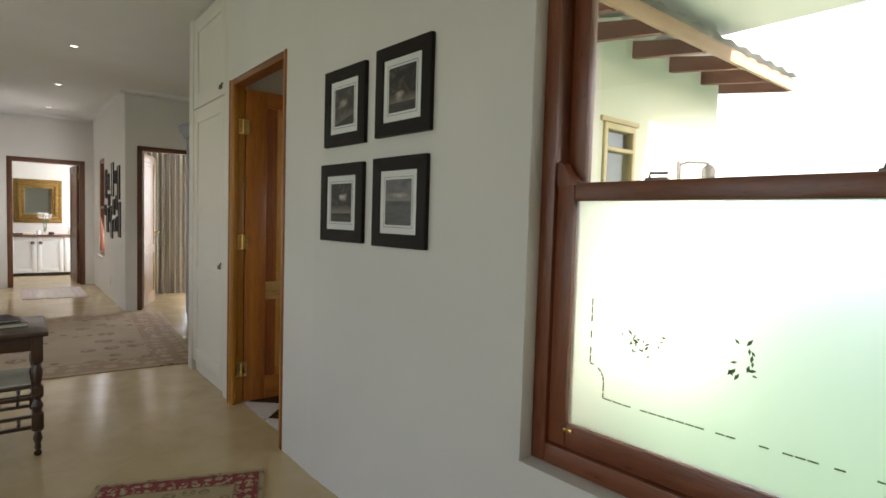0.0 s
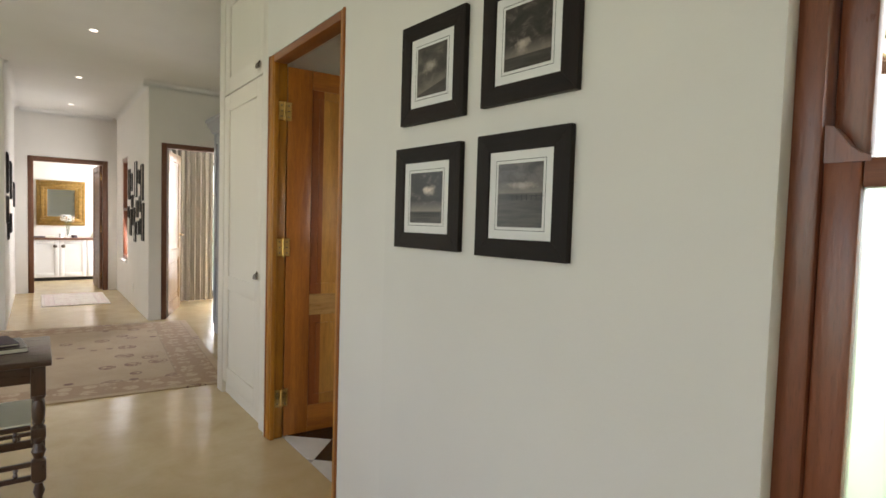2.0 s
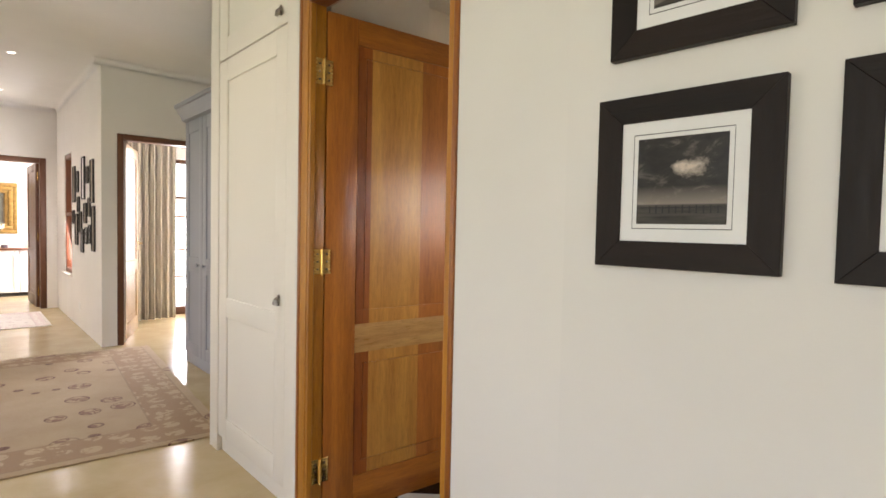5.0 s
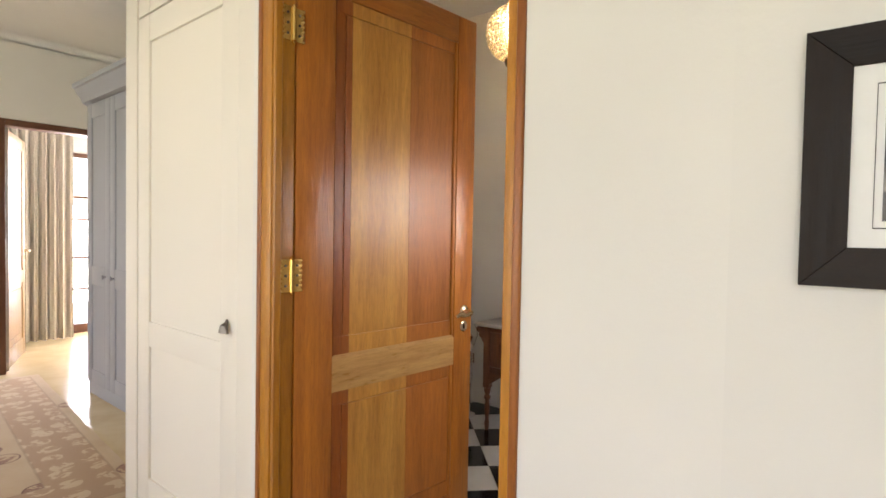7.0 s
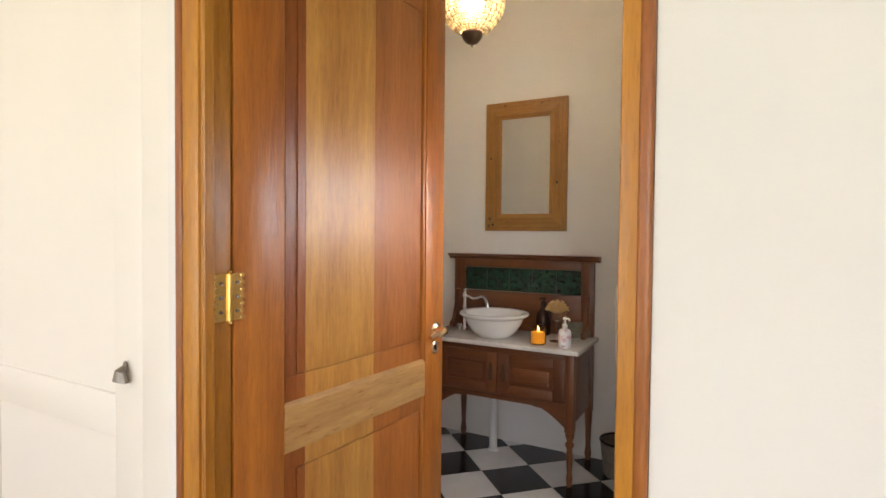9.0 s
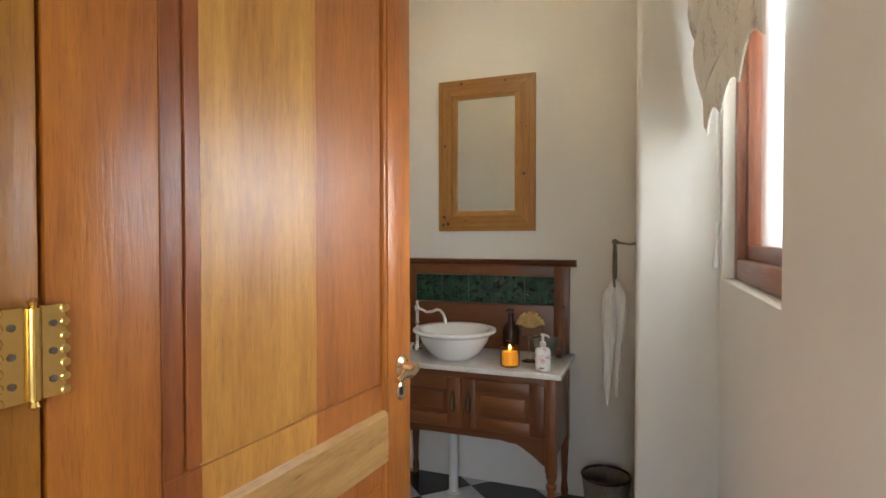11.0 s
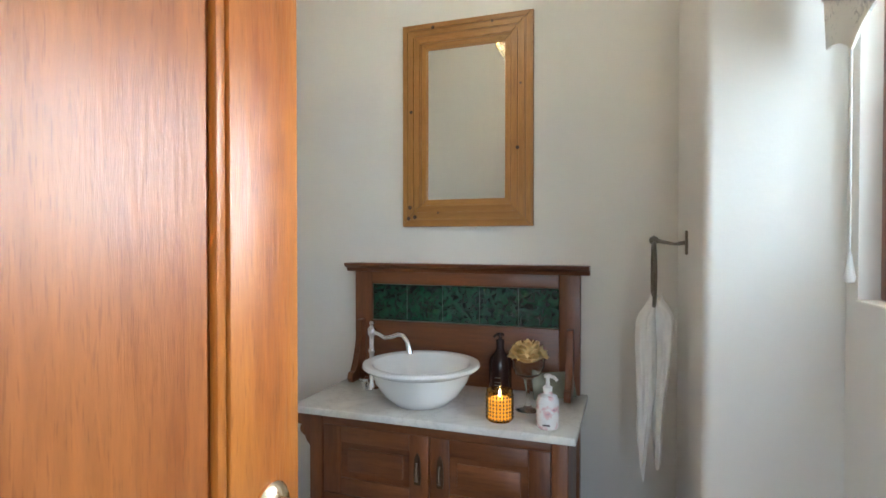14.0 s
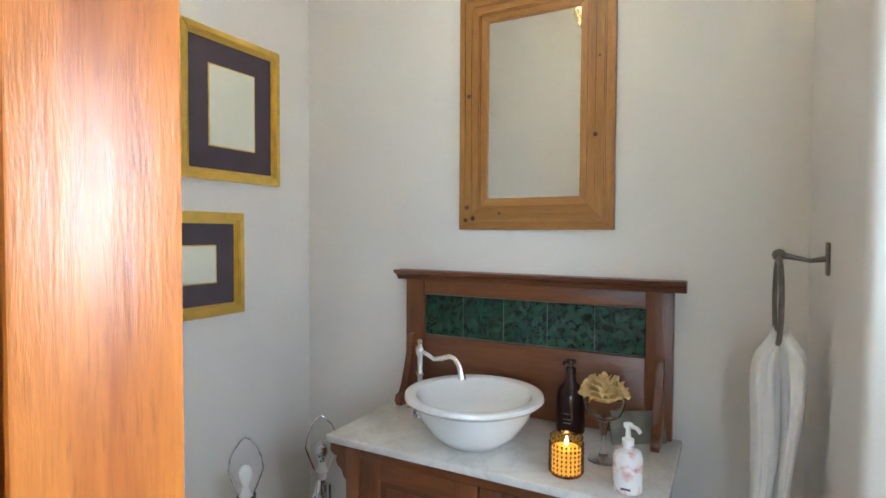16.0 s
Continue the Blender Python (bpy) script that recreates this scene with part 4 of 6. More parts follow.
# ---- bedroom beyond ----
def curtain(name, x0, x1, y, z0, z1, folds, label):
    n = folds * 12
    front = [(x0 + (x1 - x0) * k / n, y + 0.045 * math.sin(2 * math.pi * folds * k / n) + 0.012 * math.sin(1.7 * k)) for k in range(n + 1)]
    back = [(x, yy + 0.006) for x, yy in reversed(front)]
    bm = fresh()
    prism(bm, front + back, "z", z0, z1)
    return solid(name, bm, CURTAIN, label, "curtain")


curtain("curtain", 1.78, 2.50, 9.36, 0.012, 2.42, 9, "floor-length beige pleated curtain at the bedroom window")
bm = fresh()
tube(bm, [(1.72, 9.36, 2.44), (3.8, 9.36, 2.44)], 0.014, 10)
solid("curtain_rail", bm, DARKFRAMEX, "dark curtain rail above the bedroom window", "curtain rail")
win = thing("window_2", "tall bedroom window with dark glazing bars", "window", kind="structure")
for p, q, low, up in ((2.405, 2.455, 0, 2.045), (3.645, 3.695, 0, 2.045), (3.03, 3.07, 0, 2.0), (2.455, 3.645, 2.0, 2.045), (2.455, 3.645, 0.0, 0.10)):
    bm = fresh()
    box(bm, p, q, 9.66, 9.72, low, up, 0.004)
    part("window_bar", bm, DARKFRAME if up - low > 0.5 else DARKFRAMEX, win)
for z in (0.50, 0.86, 1.30, 1.55):
    bm = fresh()
    box(bm, 2.455, 3.645, 9.675, 9.705, z - 0.014, z + 0.014, 0.003)
    part("glazing_bar", bm, DARKFRAMEX, win)
bm = fresh()
box(bm, 2.455, 3.645, 9.688, 9.692, 0.1, 2.0)
pane = part("pane", bm, CLEAR, win)
pane.visible_shadow = False

# slit window of the corridor
sw = thing("window_3", "narrow wooden slit window in the corridor", "window", kind="structure")
for p, q, low, up in ((9.872, 9.92, 0.565, 2.045), (10.39, 10.438, 0.565, 2.045)):
    bm = fresh()
    box(bm, 1.478, 1.55, p, q, low, up, 0.004)
    part("window_bar", bm, WINWOOD, sw)
for low, up in ((0.565, 0.62), (1.99, 2.045), (1.28, 1.32)):
    bm = fresh()
    box(bm, 1.479, 1.549, 9.92, 10.39, low, up, 0.004)
    part("window_bar", bm, WINWOODY, sw)
bm = fresh()
box(bm, 1.43, 1.56, 9.84, 10.46, 0.535, 0.56, 0.006)
part("sill", bm, WALL, sw)


# ---- corridor ----
def small_frame(x, y, z, wide, high, face, label, group):
    f = thing("small_picture", label, "picture", (x, y, z), group=group)
    hw, hh, b = wide / 2, high / 2, 0.012
    d = face * 0.018
    bm = fresh()
    for p, q, low, up in ((-hw, hw, hh - b, hh), (-hw, hw, -hh, -hh + b), (-hw, -hw + b, -hh + b, hh - b), (hw - b, hw, -hh + b, hh - b)):
        box(bm, *sorted((0.0, d)), p, q, low, up, 0.002, 1)
    part("frame", bm, SMALLFRAME, f)
    bm = fresh()
    box(bm, *sorted((face * 0.002, face * 0.008)), -hw + b, hw - b, -hh + b, hh - b)
    part("print", bm, MAT if int(wide * 1000 + high * 700) % 3 == 0 else SEPIA, f)
    return f


for y, z, w_, h_ in ((9.60, 1.64, 0.16, 0.42), (9.36, 1.66, 0.12, 0.24), (9.30, 1.40, 0.13, 0.18), (8.98, 1.68, 0.17, 0.46), (8.72, 1.70, 0.11, 0.18), (8.46, 1.62, 0.17, 0.44),
                     (9.66, 1.26, 0.12, 0.16), (9.44, 1.12, 0.16, 0.36), (9.16, 1.20, 0.13, 0.24), (9.05, 1.00, 0.13, 0.26), (8.86, 1.30, 0.15, 0.22), (8.80, 1.06, 0.12, 0.18), (8.62, 1.36, 0.12, 0.20), (8.40, 1.14, 0.15, 0.46), (8.60, 1.08, 0.10, 0.20)):
    small_frame(1.4685, y, z, w_, h_, -1, "small dark frame in a hung cluster", "corridor picture cluster")
for y, z, w_, h_ in ((8.62, 1.64, 0.30, 0.44), (8.58, 1.24, 0.34, 0.30), (8.72, 1.04, 0.24, 0.26), (9.55, 1.60, 0.34, 0.46), (9.50, 1.08, 0.30, 0.24), (10.6, 1.45, 0.34, 0.34)):
    small_frame(0.1755, y, z, w_, h_, 1, "dark framed picture on the corridor wall", "corridor pictures")
ob = thing("wall_outlet", "white plastic wall outlet near the floor", "outlet", (1.4685, 9.295, 0.24))
bm = fresh()
box(bm, -0.008, 0.0, -0.035, 0.035, -0.055, 0.055, 0.003)
part("cover", bm, PLASTIC, ob)
bm = fresh()
box(bm, -0.010, -0.008, -0.012, 0.012, -0.02, 0.02, 0.001)
part("switch", bm, PLASTIC, ob)

for y in (4.47, 6.45, 8.435, 10.34):
    dl = thing("downlight", "small round recessed ceiling downlight, switched on", "ceiling light", (0.828, y, TOP), group="row of hall downlights")
    bm = fresh()
    lathe(bm, [(0.030, -0.0005), (0.046, -0.001), (0.046, -0.004), (0.036, -0.007), (0.030, -0.004)], (0, 0, 0), 24)
    part("trim_ring", bm, PLASTIC, dl)
    bm = fresh()
    lathe(bm, [(0.028, -0.0045), (0.028, -0.0075), (0.0, -0.0076)], (0, 0, 0), 20)
    part("lens", bm, DOWNLIGHT, dl, "glowing lens")


# ---- rugs ----
def rug(name, at, rz, half_x, half_y, material, label, thick=0.009):
    bm = fresh()
    nx, ny = int(half_x * 24), int(half_y * 24)
    bmesh.ops.create_grid(bm, x_segments=nx, y_segments=ny, size=1.0)
    rng = random.Random(3)
    for v in bm.verts:
        edge = abs(v.co.x) > 0.999 or abs(v.co.y) > 0.999
        v.co = Vector((v.co.x * half_x + (rng.uniform(-0.004, 0.004) if edge else 0), v.co.y * half_y + (rng.uniform(-0.004, 0.004) if edge else 0), thick + rng.uniform(-0.0008, 0.0008)))
    side = [e for e in bm.edges if e.is_boundary]
    made = bmesh.ops.extrude_edge_only(bm, edges=side)["geom"]
    for v in made:
        if isinstance(v, bmesh.types.BMVert):
            v.co.z = 0.0005
    ob = solid(name, bm, material, label, "rug")
    ob.matrix_world = pose(*at, 0, 0, rz)
    return ob


BIGRUG = carpet("faded_beige_pile", 1.35, 1.36, (0.40, 0.275, 0.155), (0.52, 0.385, 0.235), (0.17, 0.052, 0.030), (0.37, 0.235, 0.13), (0.06, 0.34), 4.6, 0.33)
REDRUG = carpet("red_border_pile", 0.36, 0.60, (0.36, 0.27, 0.13), (0.44, 0.34, 0.18), (0.16, 0.11, 0.04), (0.24, 0.022, 0.018), (0.025, 0.125), 13, 0.36)
PALERUG = carpet("pale_worn_pile", 0.38, 0.62, (0.66, 0.60, 0.54), (0.74, 0.69, 0.63), (0.52, 0.38, 0.35), (0.64, 0.52, 0.49), (0.03, 0.14), 9, 0.34)
rug("large_rug", (0.37, 6.58, 0), -4.5, 1.35, 1.36, BIGRUG, "large faded beige oriental rug with brown floral motifs")
rug("red_rug", (0.75, 2.48, 0), -22.0, 0.36, 0.60, REDRUG, "small oriental rug with deep red border on cream floor")
rug("corridor_rug", (0.86, 10.2, 0), 0.0, 0.38, 0.62, PALERUG, "small pale worn rug lying in the corridor")


# ---- hall table ----
tb = thing("hall_table", "dark turned-leg table with spindle stretcher gallery", "table", (-0.03, 3.90, 0))
bm = fresh()
box(bm, -0.52, 0.52, -0.26, 0.26, 0.668, 0.695, 0.006, 2)
part("tabletop", bm, TABLEWOOD, tb)
for y in (-0.19, 0.19):
    bm = fresh()
    box(bm, -0.46, 0.46, y - 0.012, y + 0.012, 0.585, 0.668, 0.002)
    part("apron", bm, TABLEWOOD, tb)
for x in (-0.475, 0.475):
    bm = fresh()
    box(bm, x - 0.012, x + 0.012, -0.178, 0.178, 0.585, 0.668, 0.002)
    part("apron", bm, TABLEWOOD, tb)
LEG = [(0.010, 0.035), (0.016, 0.045), (0.012, 0.07), (0.021, 0.10), (0.012, 0.135), (0.024, 0.145), (0.024, 0.155)]
LEG2 = [(0.024, 0.24), (0.016, 0.25), (0.026, 0.28), (0.014, 0.315), (0.025, 0.33), (0.025, 0.345)]
LEG3 = [(0.025, 0.385), (0.014, 0.40), (0.022, 0.43), (0.024, 0.47), (0.015, 0.505), (0.026, 0.52), (0.026, 0.53)]
for x in (-0.475, 0.475):
    for y in (-0.19, 0.19):
        bm = fresh()
        for profile in (LEG, LEG2, LEG3):
            lathe(bm, profile, (x, y, 0), 14)
        for low, up in ((0.155, 0.24), (0.345, 0.385), (0.53, 0.667)):
            box(bm, x - 0.025, x + 0.025, y - 0.025, y + 0.025, low, up, 0.003)
        leg_ = part("leg", bm, TABLEWOODZ, tb)
        bm = fresh()
        lathe(bm, [(0.016, -0.008), (0.018, 0.0), (0.016, 0.008)], (x, y, 0.018), 14, "y")
        lathe(bm, [(0.006, 0.02), (0.011, 0.036)], (x, y, 0), 10)
        part("castor", bm, BRONZE, leg_)
for y in (-0.19, 0.19):
    for z in (0.165, 0.225, 0.325, 0.388):
        bm = fresh()
        box(bm, -0.45, 0.45, y - 0.011, y + 0.011, z - 0.009, z + 0.009, 0.002)
        part("stretcher", bm, TABLEWOOD, tb)
    for k in range(11):
        x = -0.40 + 0.08 * k
        bm = fresh()
        lathe(bm, [(0.006, 0.174), (0.010, 0.185), (0.005, 0.195), (0.010, 0.205), (0.006, 0.216)], (x, y, 0), 8)
        part("spindle", bm, TABLEWOODZ, tb)
        bm = fresh()
        lathe(bm, [(0.006, 0.334), (0.010, 0.346), (0.005, 0.356), (0.010, 0.367), (0.006, 0.379)], (x, y, 0), 8)
        part("spindle", bm, TABLEWOODZ, tb)
bm = fresh()
box(bm, -0.45, 0.45, -0.178, 0.178, 0.392, 0.404, 0.003)
part("shelf", bm, PAPER, tb, "pale lower shelf")
tb.scale.z = 0.928
bm = fresh()
lathe(bm, [(0.04, 0.0), (0.055, 0.01), (0.065, 0.05), (0.05, 0.085), (0.06, 0.10), (0.054, 0.10), (0.045, 0.08), (0.0, 0.03)], (0.05, 3.84, 0.6455), 20)
solid("dark_pot", bm, BLACKBOTTLE, "small dark glazed pot standing on the table", "pot")
for k, (x, y, rz, w_, d_, z, t_) in enumerate(((0.28, 0.02, 8, 0.30, 0.24, 0.6455, 0.022), (0.26, 0.03, 14, 0.27, 0.2, 0.668, 0.012))):
    b_ = thing("book", ("thick closed book with dark cover lying on the table", "slim pale magazine lying on a book")[k], "book", (-0.03 + x, 3.90 + y, z), rz)
    bm = fresh()
    box(bm, -w_ / 2, w_ / 2, -d_ / 2, d_ / 2, 0.0, 0.003, 0.001, 1)
    box(bm, -w_ / 2, w_ / 2, -d_ / 2, d_ / 2, t_ - 0.003, t_, 0.001, 1)
    box(bm, -w_ / 2, -w_ / 2 + 0.003, -d_ / 2, d_ / 2, 0.002, t_ - 0.002)
    part("cover", bm, (BLACKBOTTLE, PLUM)[k], b_)
    bm = fresh()
    box(bm, -w_ / 2 + 0.004, w_ / 2 - 0.005, -d_ / 2 + 0.005, d_ / 2 - 0.005, 0.003, t_ - 0.003)
    part("pages", bm, PAPER, b_)


# ---- end room ----
top_ = fresh()
box(top_, -0.52, 2.0, 12.76, 13.262, 0.735, 0.765, 0.005)
solid("sideboard_worktop", top_, TOPWOOD, "reddish wooden worktop along the white cabinets", "worktop")
for k in range(3):
    x0 = -0.48 + 0.82 * k
    c = thing("base_cabinet", "white panelled base cabinet with dark cup handles", "cabinet", (x0, 12.80, 0), group="white cabinets of the end room")
    bm = fresh()
    box(bm, 0.001, 0.817, 0.022, 0.45, 0.06, 0.734)
    part("body", bm, WHITEPAINT, c)
    bm = fresh()
    box(bm, 0.001, 0.817, 0.06, 0.45, 0.0, 0.06)
    part("plinth", bm, SMALLFRAME, c)
    for p, q, hx in ((0.004, 0.407, 0.35), (0.411, 0.814, 0.47)):
        d = part("cabinet_door", box(fresh(), p + 0.03, q - 0.03, 0.012, 0.022, 0.10, 0.70), WHITEPAINT, c)
        for a, b in ((p, p + 0.07), (q - 0.07, q)):
            part("stile", box(fresh(), a, b, 0.0, 0.022, 0.07, 0.728, 0.002), WHITEPAINT, d)
        for low, up in ((0.07, 0.14), (0.655, 0.728)):
            part("rail", box(fresh(), p + 0.07, q - 0.07, 0.0005, 0.0215, low, up, 0.002), WHITEPAINT, d)
        bm = fresh()
        lathe(bm, [(0.03, 0.0), (0.032, -0.012), (0.02, -0.02), (0.0, -0.022)], (hx, 0, 0.62), 14, "y")
        part("cup_handle", bm, PEWTER, d)
gm = thing("gilt_mirror", "mirror in a broad antique gilt frame", "mirror", (0.793, 13.268, 1.393))
for n_, (o, i, y0, y1, mat) in enumerate(((0.0, 0.06, -0.03, 0.0, DARKGOLD), (0.06, 0.12, -0.05, 0.0, DARKGOLD), (0.12, 0.165, -0.035, 0.0, DARKGOLD))):
    hw, hh = 0.372 - o, 0.412 - o
    w_ = i - o
    bm = fresh()
    for p, q, low, up in ((-hw, hw, hh - w_, hh), (-hw, hw, -hh, -hh + w_), (-hw, -hw + w_, -hh + w_, hh - w_), (hw - w_, hw, -hh + w_, hh - w_)):
        box(bm, p, q, y0, y1, low, up, 0.006, 2)
    part(("outer_frame", "gilt_bead", "inner_frame")[n_], bm, mat, gm)
bm = fresh()
box(bm, -0.21, 0.21, -0.014, -0.010, -0.25, 0.25)
part("mirror_glass", bm, MIRROR, gm)
vs = thing("flower_vase", "clear glass vase with white flowers", "vase", (0.88, 12.95, 0.765))
bm = fresh()
lathe(bm, [(0.035, 0.0), (0.04, 0.01), (0.025, 0.1), (0.03, 0.18), (0.026, 0.18), (0.021, 0.1), (0.034, 0.015), (0.0, 0.012)], (0, 0, 0), 16)
part("vase", bm, CRYSTAL, vs)
rng = random.Random(11)
bm = fresh()
for k in range(7):
    a, r = rng.uniform(0, 6.28), rng.uniform(0.02, 0.08)
    tube(bm, [(0, 0, 0.02), (r * .4 * math.cos(a), r * .4 * math.sin(a), 0.2), (r * math.cos(a), r * math.sin(a), 0.32 + rng.uniform(0, 0.06))], 0.003, 5)
part("stems", bm, LEAF, vs)
bm = fresh()
for k in range(70):
    a, r, z = rng.uniform(0, 6.28), 0.11 * rng.random() ** 0.6, rng.uniform(0.29, 0.41)
    bmesh.ops.create_icosphere(bm, subdivisions=1, radius=rng.uniform(0.008, 0.016), matrix=pose(r * math.cos(a), r * math.sin(a), z))
part("blossoms", bm, MAT, vs)
for x, y, r, h, mat, nm, lab in ((0.78, 12.93, 0.03, 0.075, MAT, "pillar_candle", "short white pillar candle on the worktop"), (0.98, 12.95, 0.045, 0.05, PLUM, "small_bowl", "small dark bowl on the worktop")):
    bm = fresh()
    lathe(bm, [(r * 0.9, 0.0), (r, 0.006), (r, h - 0.006), (r * 0.9, h), (r * 0.5, h - 0.006), (0.0, h - 0.008)], (x, y, 0.765), 16)
    solid(nm, bm, mat, lab, nm.split("_")[1])
for k, (x, w_) in enumerate(((0.45, 0.2), (0.62, 0.14))):
    bm = fresh()
    box(bm, x - w_ / 2, x + w_ / 2, 12.88, 13.05, 0.766, 0.79 + 0.006 * k, 0.003)
    solid("book", bm, (PLUM, PAPER)[k], "closed book lying on the sideboard worktop", "book")
tw = thing("twig_vase", "small vase with dry twigs", "vase", (1.27, 12.98, 0.765))
bm = fresh()
lathe(bm, [(0.03, 0.0), (0.04, 0.03), (0.025, 0.08), (0.02, 0.1), (0.014, 0.1), (0.0, 0.05)], (0, 0, 0), 14)
part("vase", bm, PAPER, tw)
bm = fresh()
for k in range(5):
    a = rng.uniform(0, 6.28)
    tube(bm, [(0, 0, 0.06), (0.03 * math.cos(a), 0.03 * math.sin(a), 0.16), (0.1 * math.cos(a), 0.08 * math.sin(a), 0.22 + 0.03 * k)], 0.003, 5)
part("twigs", bm, TABLEWOODZ, tw)


# ---- washroom: washstand ----
ws = thing("washstand", "antique mahogany washstand with green tiled splashback", "washstand", (3.688, 4.07, 0))
# local x runs from the wall (0) towards the room (negative), local y along the wall
Y0, Y1 = -0.425, 0.415
B1 = Y1 - 0.048
for y in (Y0 + 0.022, B1 - 0.022):
    bm = fresh()
    box(bm, -0.418, -0.374, y - 0.022, y + 0.022, 0.27, 0.645, 0.004)
    lathe(bm, [(0.010, 0.0), (0.013, 0.02), (0.016, 0.05), (0.011, 0.07), (0.017, 0.15), (0.013, 0.19), (0.021, 0.205), (0.021, 0.215), (0.013, 0.225), (0.021, 0.25), (0.022, 0.27)], (-0.396, y, 0), 16)
    part("leg", bm, MAHOGANYZ, ws)
    bm = fresh()
    box(bm, -0.05, -0.008, y - 0.021, y + 0.021, 0.27, 0.645, 0.004)
    lathe(bm, [(0.012, 0.0), (0.018, 0.04), (0.012, 0.08), (0.016, 0.18), (0.02, 0.27)], (-0.029, y, 0), 14)
    part("leg", bm, MAHOGANYZ, ws)
    bm = fresh()
    box(bm, -0.374, -0.05, y - 0.010, y + 0.010, 0.30, 0.644, 0.002)
    part("side_panel", bm, MAHOGANY, ws)
bm = fresh()
box(bm, -0.39, -0.02, Y0 + 0.044, B1 - 0.044, 0.385, 0.405, 0.002)
part("bottom_board", bm, MAHOGANY, ws)
bm = fresh()
box(bm, -0.412, -0.39, Y0 + 0.044, B1 - 0.044, 0.615, 0.644, 0.002)
part("top_rail", bm, MAHOGANY, ws)
# arched apron under the doors
n = 24
bm = fresh()
arch = []
for k in range(n + 1):
    f = k / n
    edge = min(f, 1 - f)
    z = 0.375 - (0.085 * max(0.0, 1 - edge / 0.20) ** 1.4) - 0.006 * (1 if 0.17 < edge < 0.22 else 0)
    arch.append((B1 - 0.044 - (B1 - Y0 - 0.088) * f, z))
prism(bm, [(Y0 + 0.044, 0.402), (B1 - 0.044, 0.402)] + arch, "x", -0.410, -0.392)
part("arched_apron", bm, MAHOGANY, ws)
mid = (Y0 + B1) / 2
for a, b, hy in ((Y0 + 0.046, mid - 0.002, mid - 0.035), (mid + 0.002, B1 - 0.046, mid + 0.035)):
    d = part("door", box(fresh(), -0.404, -0.394, a + 0.03, b - 0.03, 0.43, 0.59), MAHOGANY, ws)
    for p, q in ((a, a + 0.06), (b - 0.06, b)):
        part("stile", box(fresh(), -0.412, -0.392, p, q, 0.404, 0.614, 0.003), MAHOGANYZ, d)
    for low, up in ((0.404, 0.455), (0.565, 0.614)):
        part("rail", box(fresh(), -0.4115, -0.3925, a + 0.06, b - 0.06, low, up, 0.003), MAHOGANY, d)
    bm = fresh()
    box(bm, -0.409, -0.4, a + 0.082, b - 0.082, 0.474, 0.546, 0.004, 2)
    part("raised_field", bm, MAHOGANY, d)
    bm = fresh()
    prism(bm, [(hy - 0.009, 0.47), (hy + 0.009, 0.47), (hy + 0.012, 0.50), (hy + 0.008, 0.55), (hy, 0.565), (hy - 0.008, 0.55), (hy - 0.012, 0.50)], "x", -0.4155, -0.412)
    pl = part("drop_handle", bm, BRONZE, d, "dark bronze drop handle")
    bm = fresh()
    tube(bm, [(-0.418, hy, 0.535), (-0.424, hy, 0.52), (-0.424, hy, 0.49), (-0.418, hy, 0.482)], [0.004, 0.004, 0.006, 0.004], 8)
    part("pull", bm, BRONZE, pl)
# marble slab with rounded front edge
bm = fresh()
box(bm, -0.432, -0.003, Y0 - 0.022, Y1 + 0.010, 0.645, 0.667, 0.004, 3)
part("marble_top", bm, MARBLE, ws, "white veined marble top")
# tiled back
for y in (Y0 + 0.002, Y1 - 0.072):
    bm = fresh()
    box(bm, -0.034, -0.002, y, y + 0.07, 0.667, 1.068, 0.003)
    part("back_stile", bm, MAHOGANYZ, ws)
a, b = Y0 + 0.072, Y1 - 0.072
for low, up in ((1.022, 1.068), (0.667, 0.885)):
    bm = fresh()
    box(bm, -0.033, -0.003, a, b, low, up, 0.003)
    part("back_rail", bm, MAHOGANY, ws)
bm = fresh()
prism(bm, [(-0.004, 1.066), (-0.036, 1.068), (-0.042, 1.080), (-0.062, 1.090), (-0.064, 1.100), (-0.004, 1.100)], "y", Y0 - 0.028, Y1 + 0.030)
part("crown_moulding", bm, MAHOGANY, ws)
bm = fresh()
box(bm, -0.0215, -0.004, a, b, 0.886, 1.021)
part("tile_backing", bm, GREENGROUT, ws)
size = (b - a) / 5
for k in range(5):
    bm = fresh()
    box(bm, -0.024, -0.013, a + size * k + 0.0011, a + size * (k + 1) - 0.0011, 0.8885, 1.0185, 0.002, 1)
    part("tile", bm, GLAZE, ws)
for y in (Y0 + 0.022, Y1 - 0.046):
    bm = fresh()
    curve = [(-0.034, 0.668), (-0.130, 0.668), (-0.140, 0.685), (-0.132, 0.705), (-0.112, 0.705), (-0.098, 0.73), (-0.085, 0.77), (-0.07, 0.82), (-0.064, 0.86), (-0.062, 0.886), (-0.034, 0.89)]
    prism(bm, curve, "y", y, y + 0.022)
    bmesh.ops.bevel(bm, geom=bm.edges[:], offset=0.002, segments=1, affect="EDGES")
    part("side_bracket", bm, MAHOGANYZ, ws)
bm = fresh()
prism(bm, [(B1 - 0.002, 0.644), (B1 + 0.044, 0.644), (B1 + 0.058, 0.634), (B1 + 0.060, 0.618), (B1 + 0.050, 0.606), (B1 + 0.036, 0.604), (B1 + 0.040, 0.592), (B1 + 0.036, 0.578), (B1 + 0.022, 0.570), (B1 + 0.014, 0.552), (B1 - 0.002, 0.535)], "x", -0.41, -0.385)
part("corner_bracket", bm, MAHOGANYZ, ws)

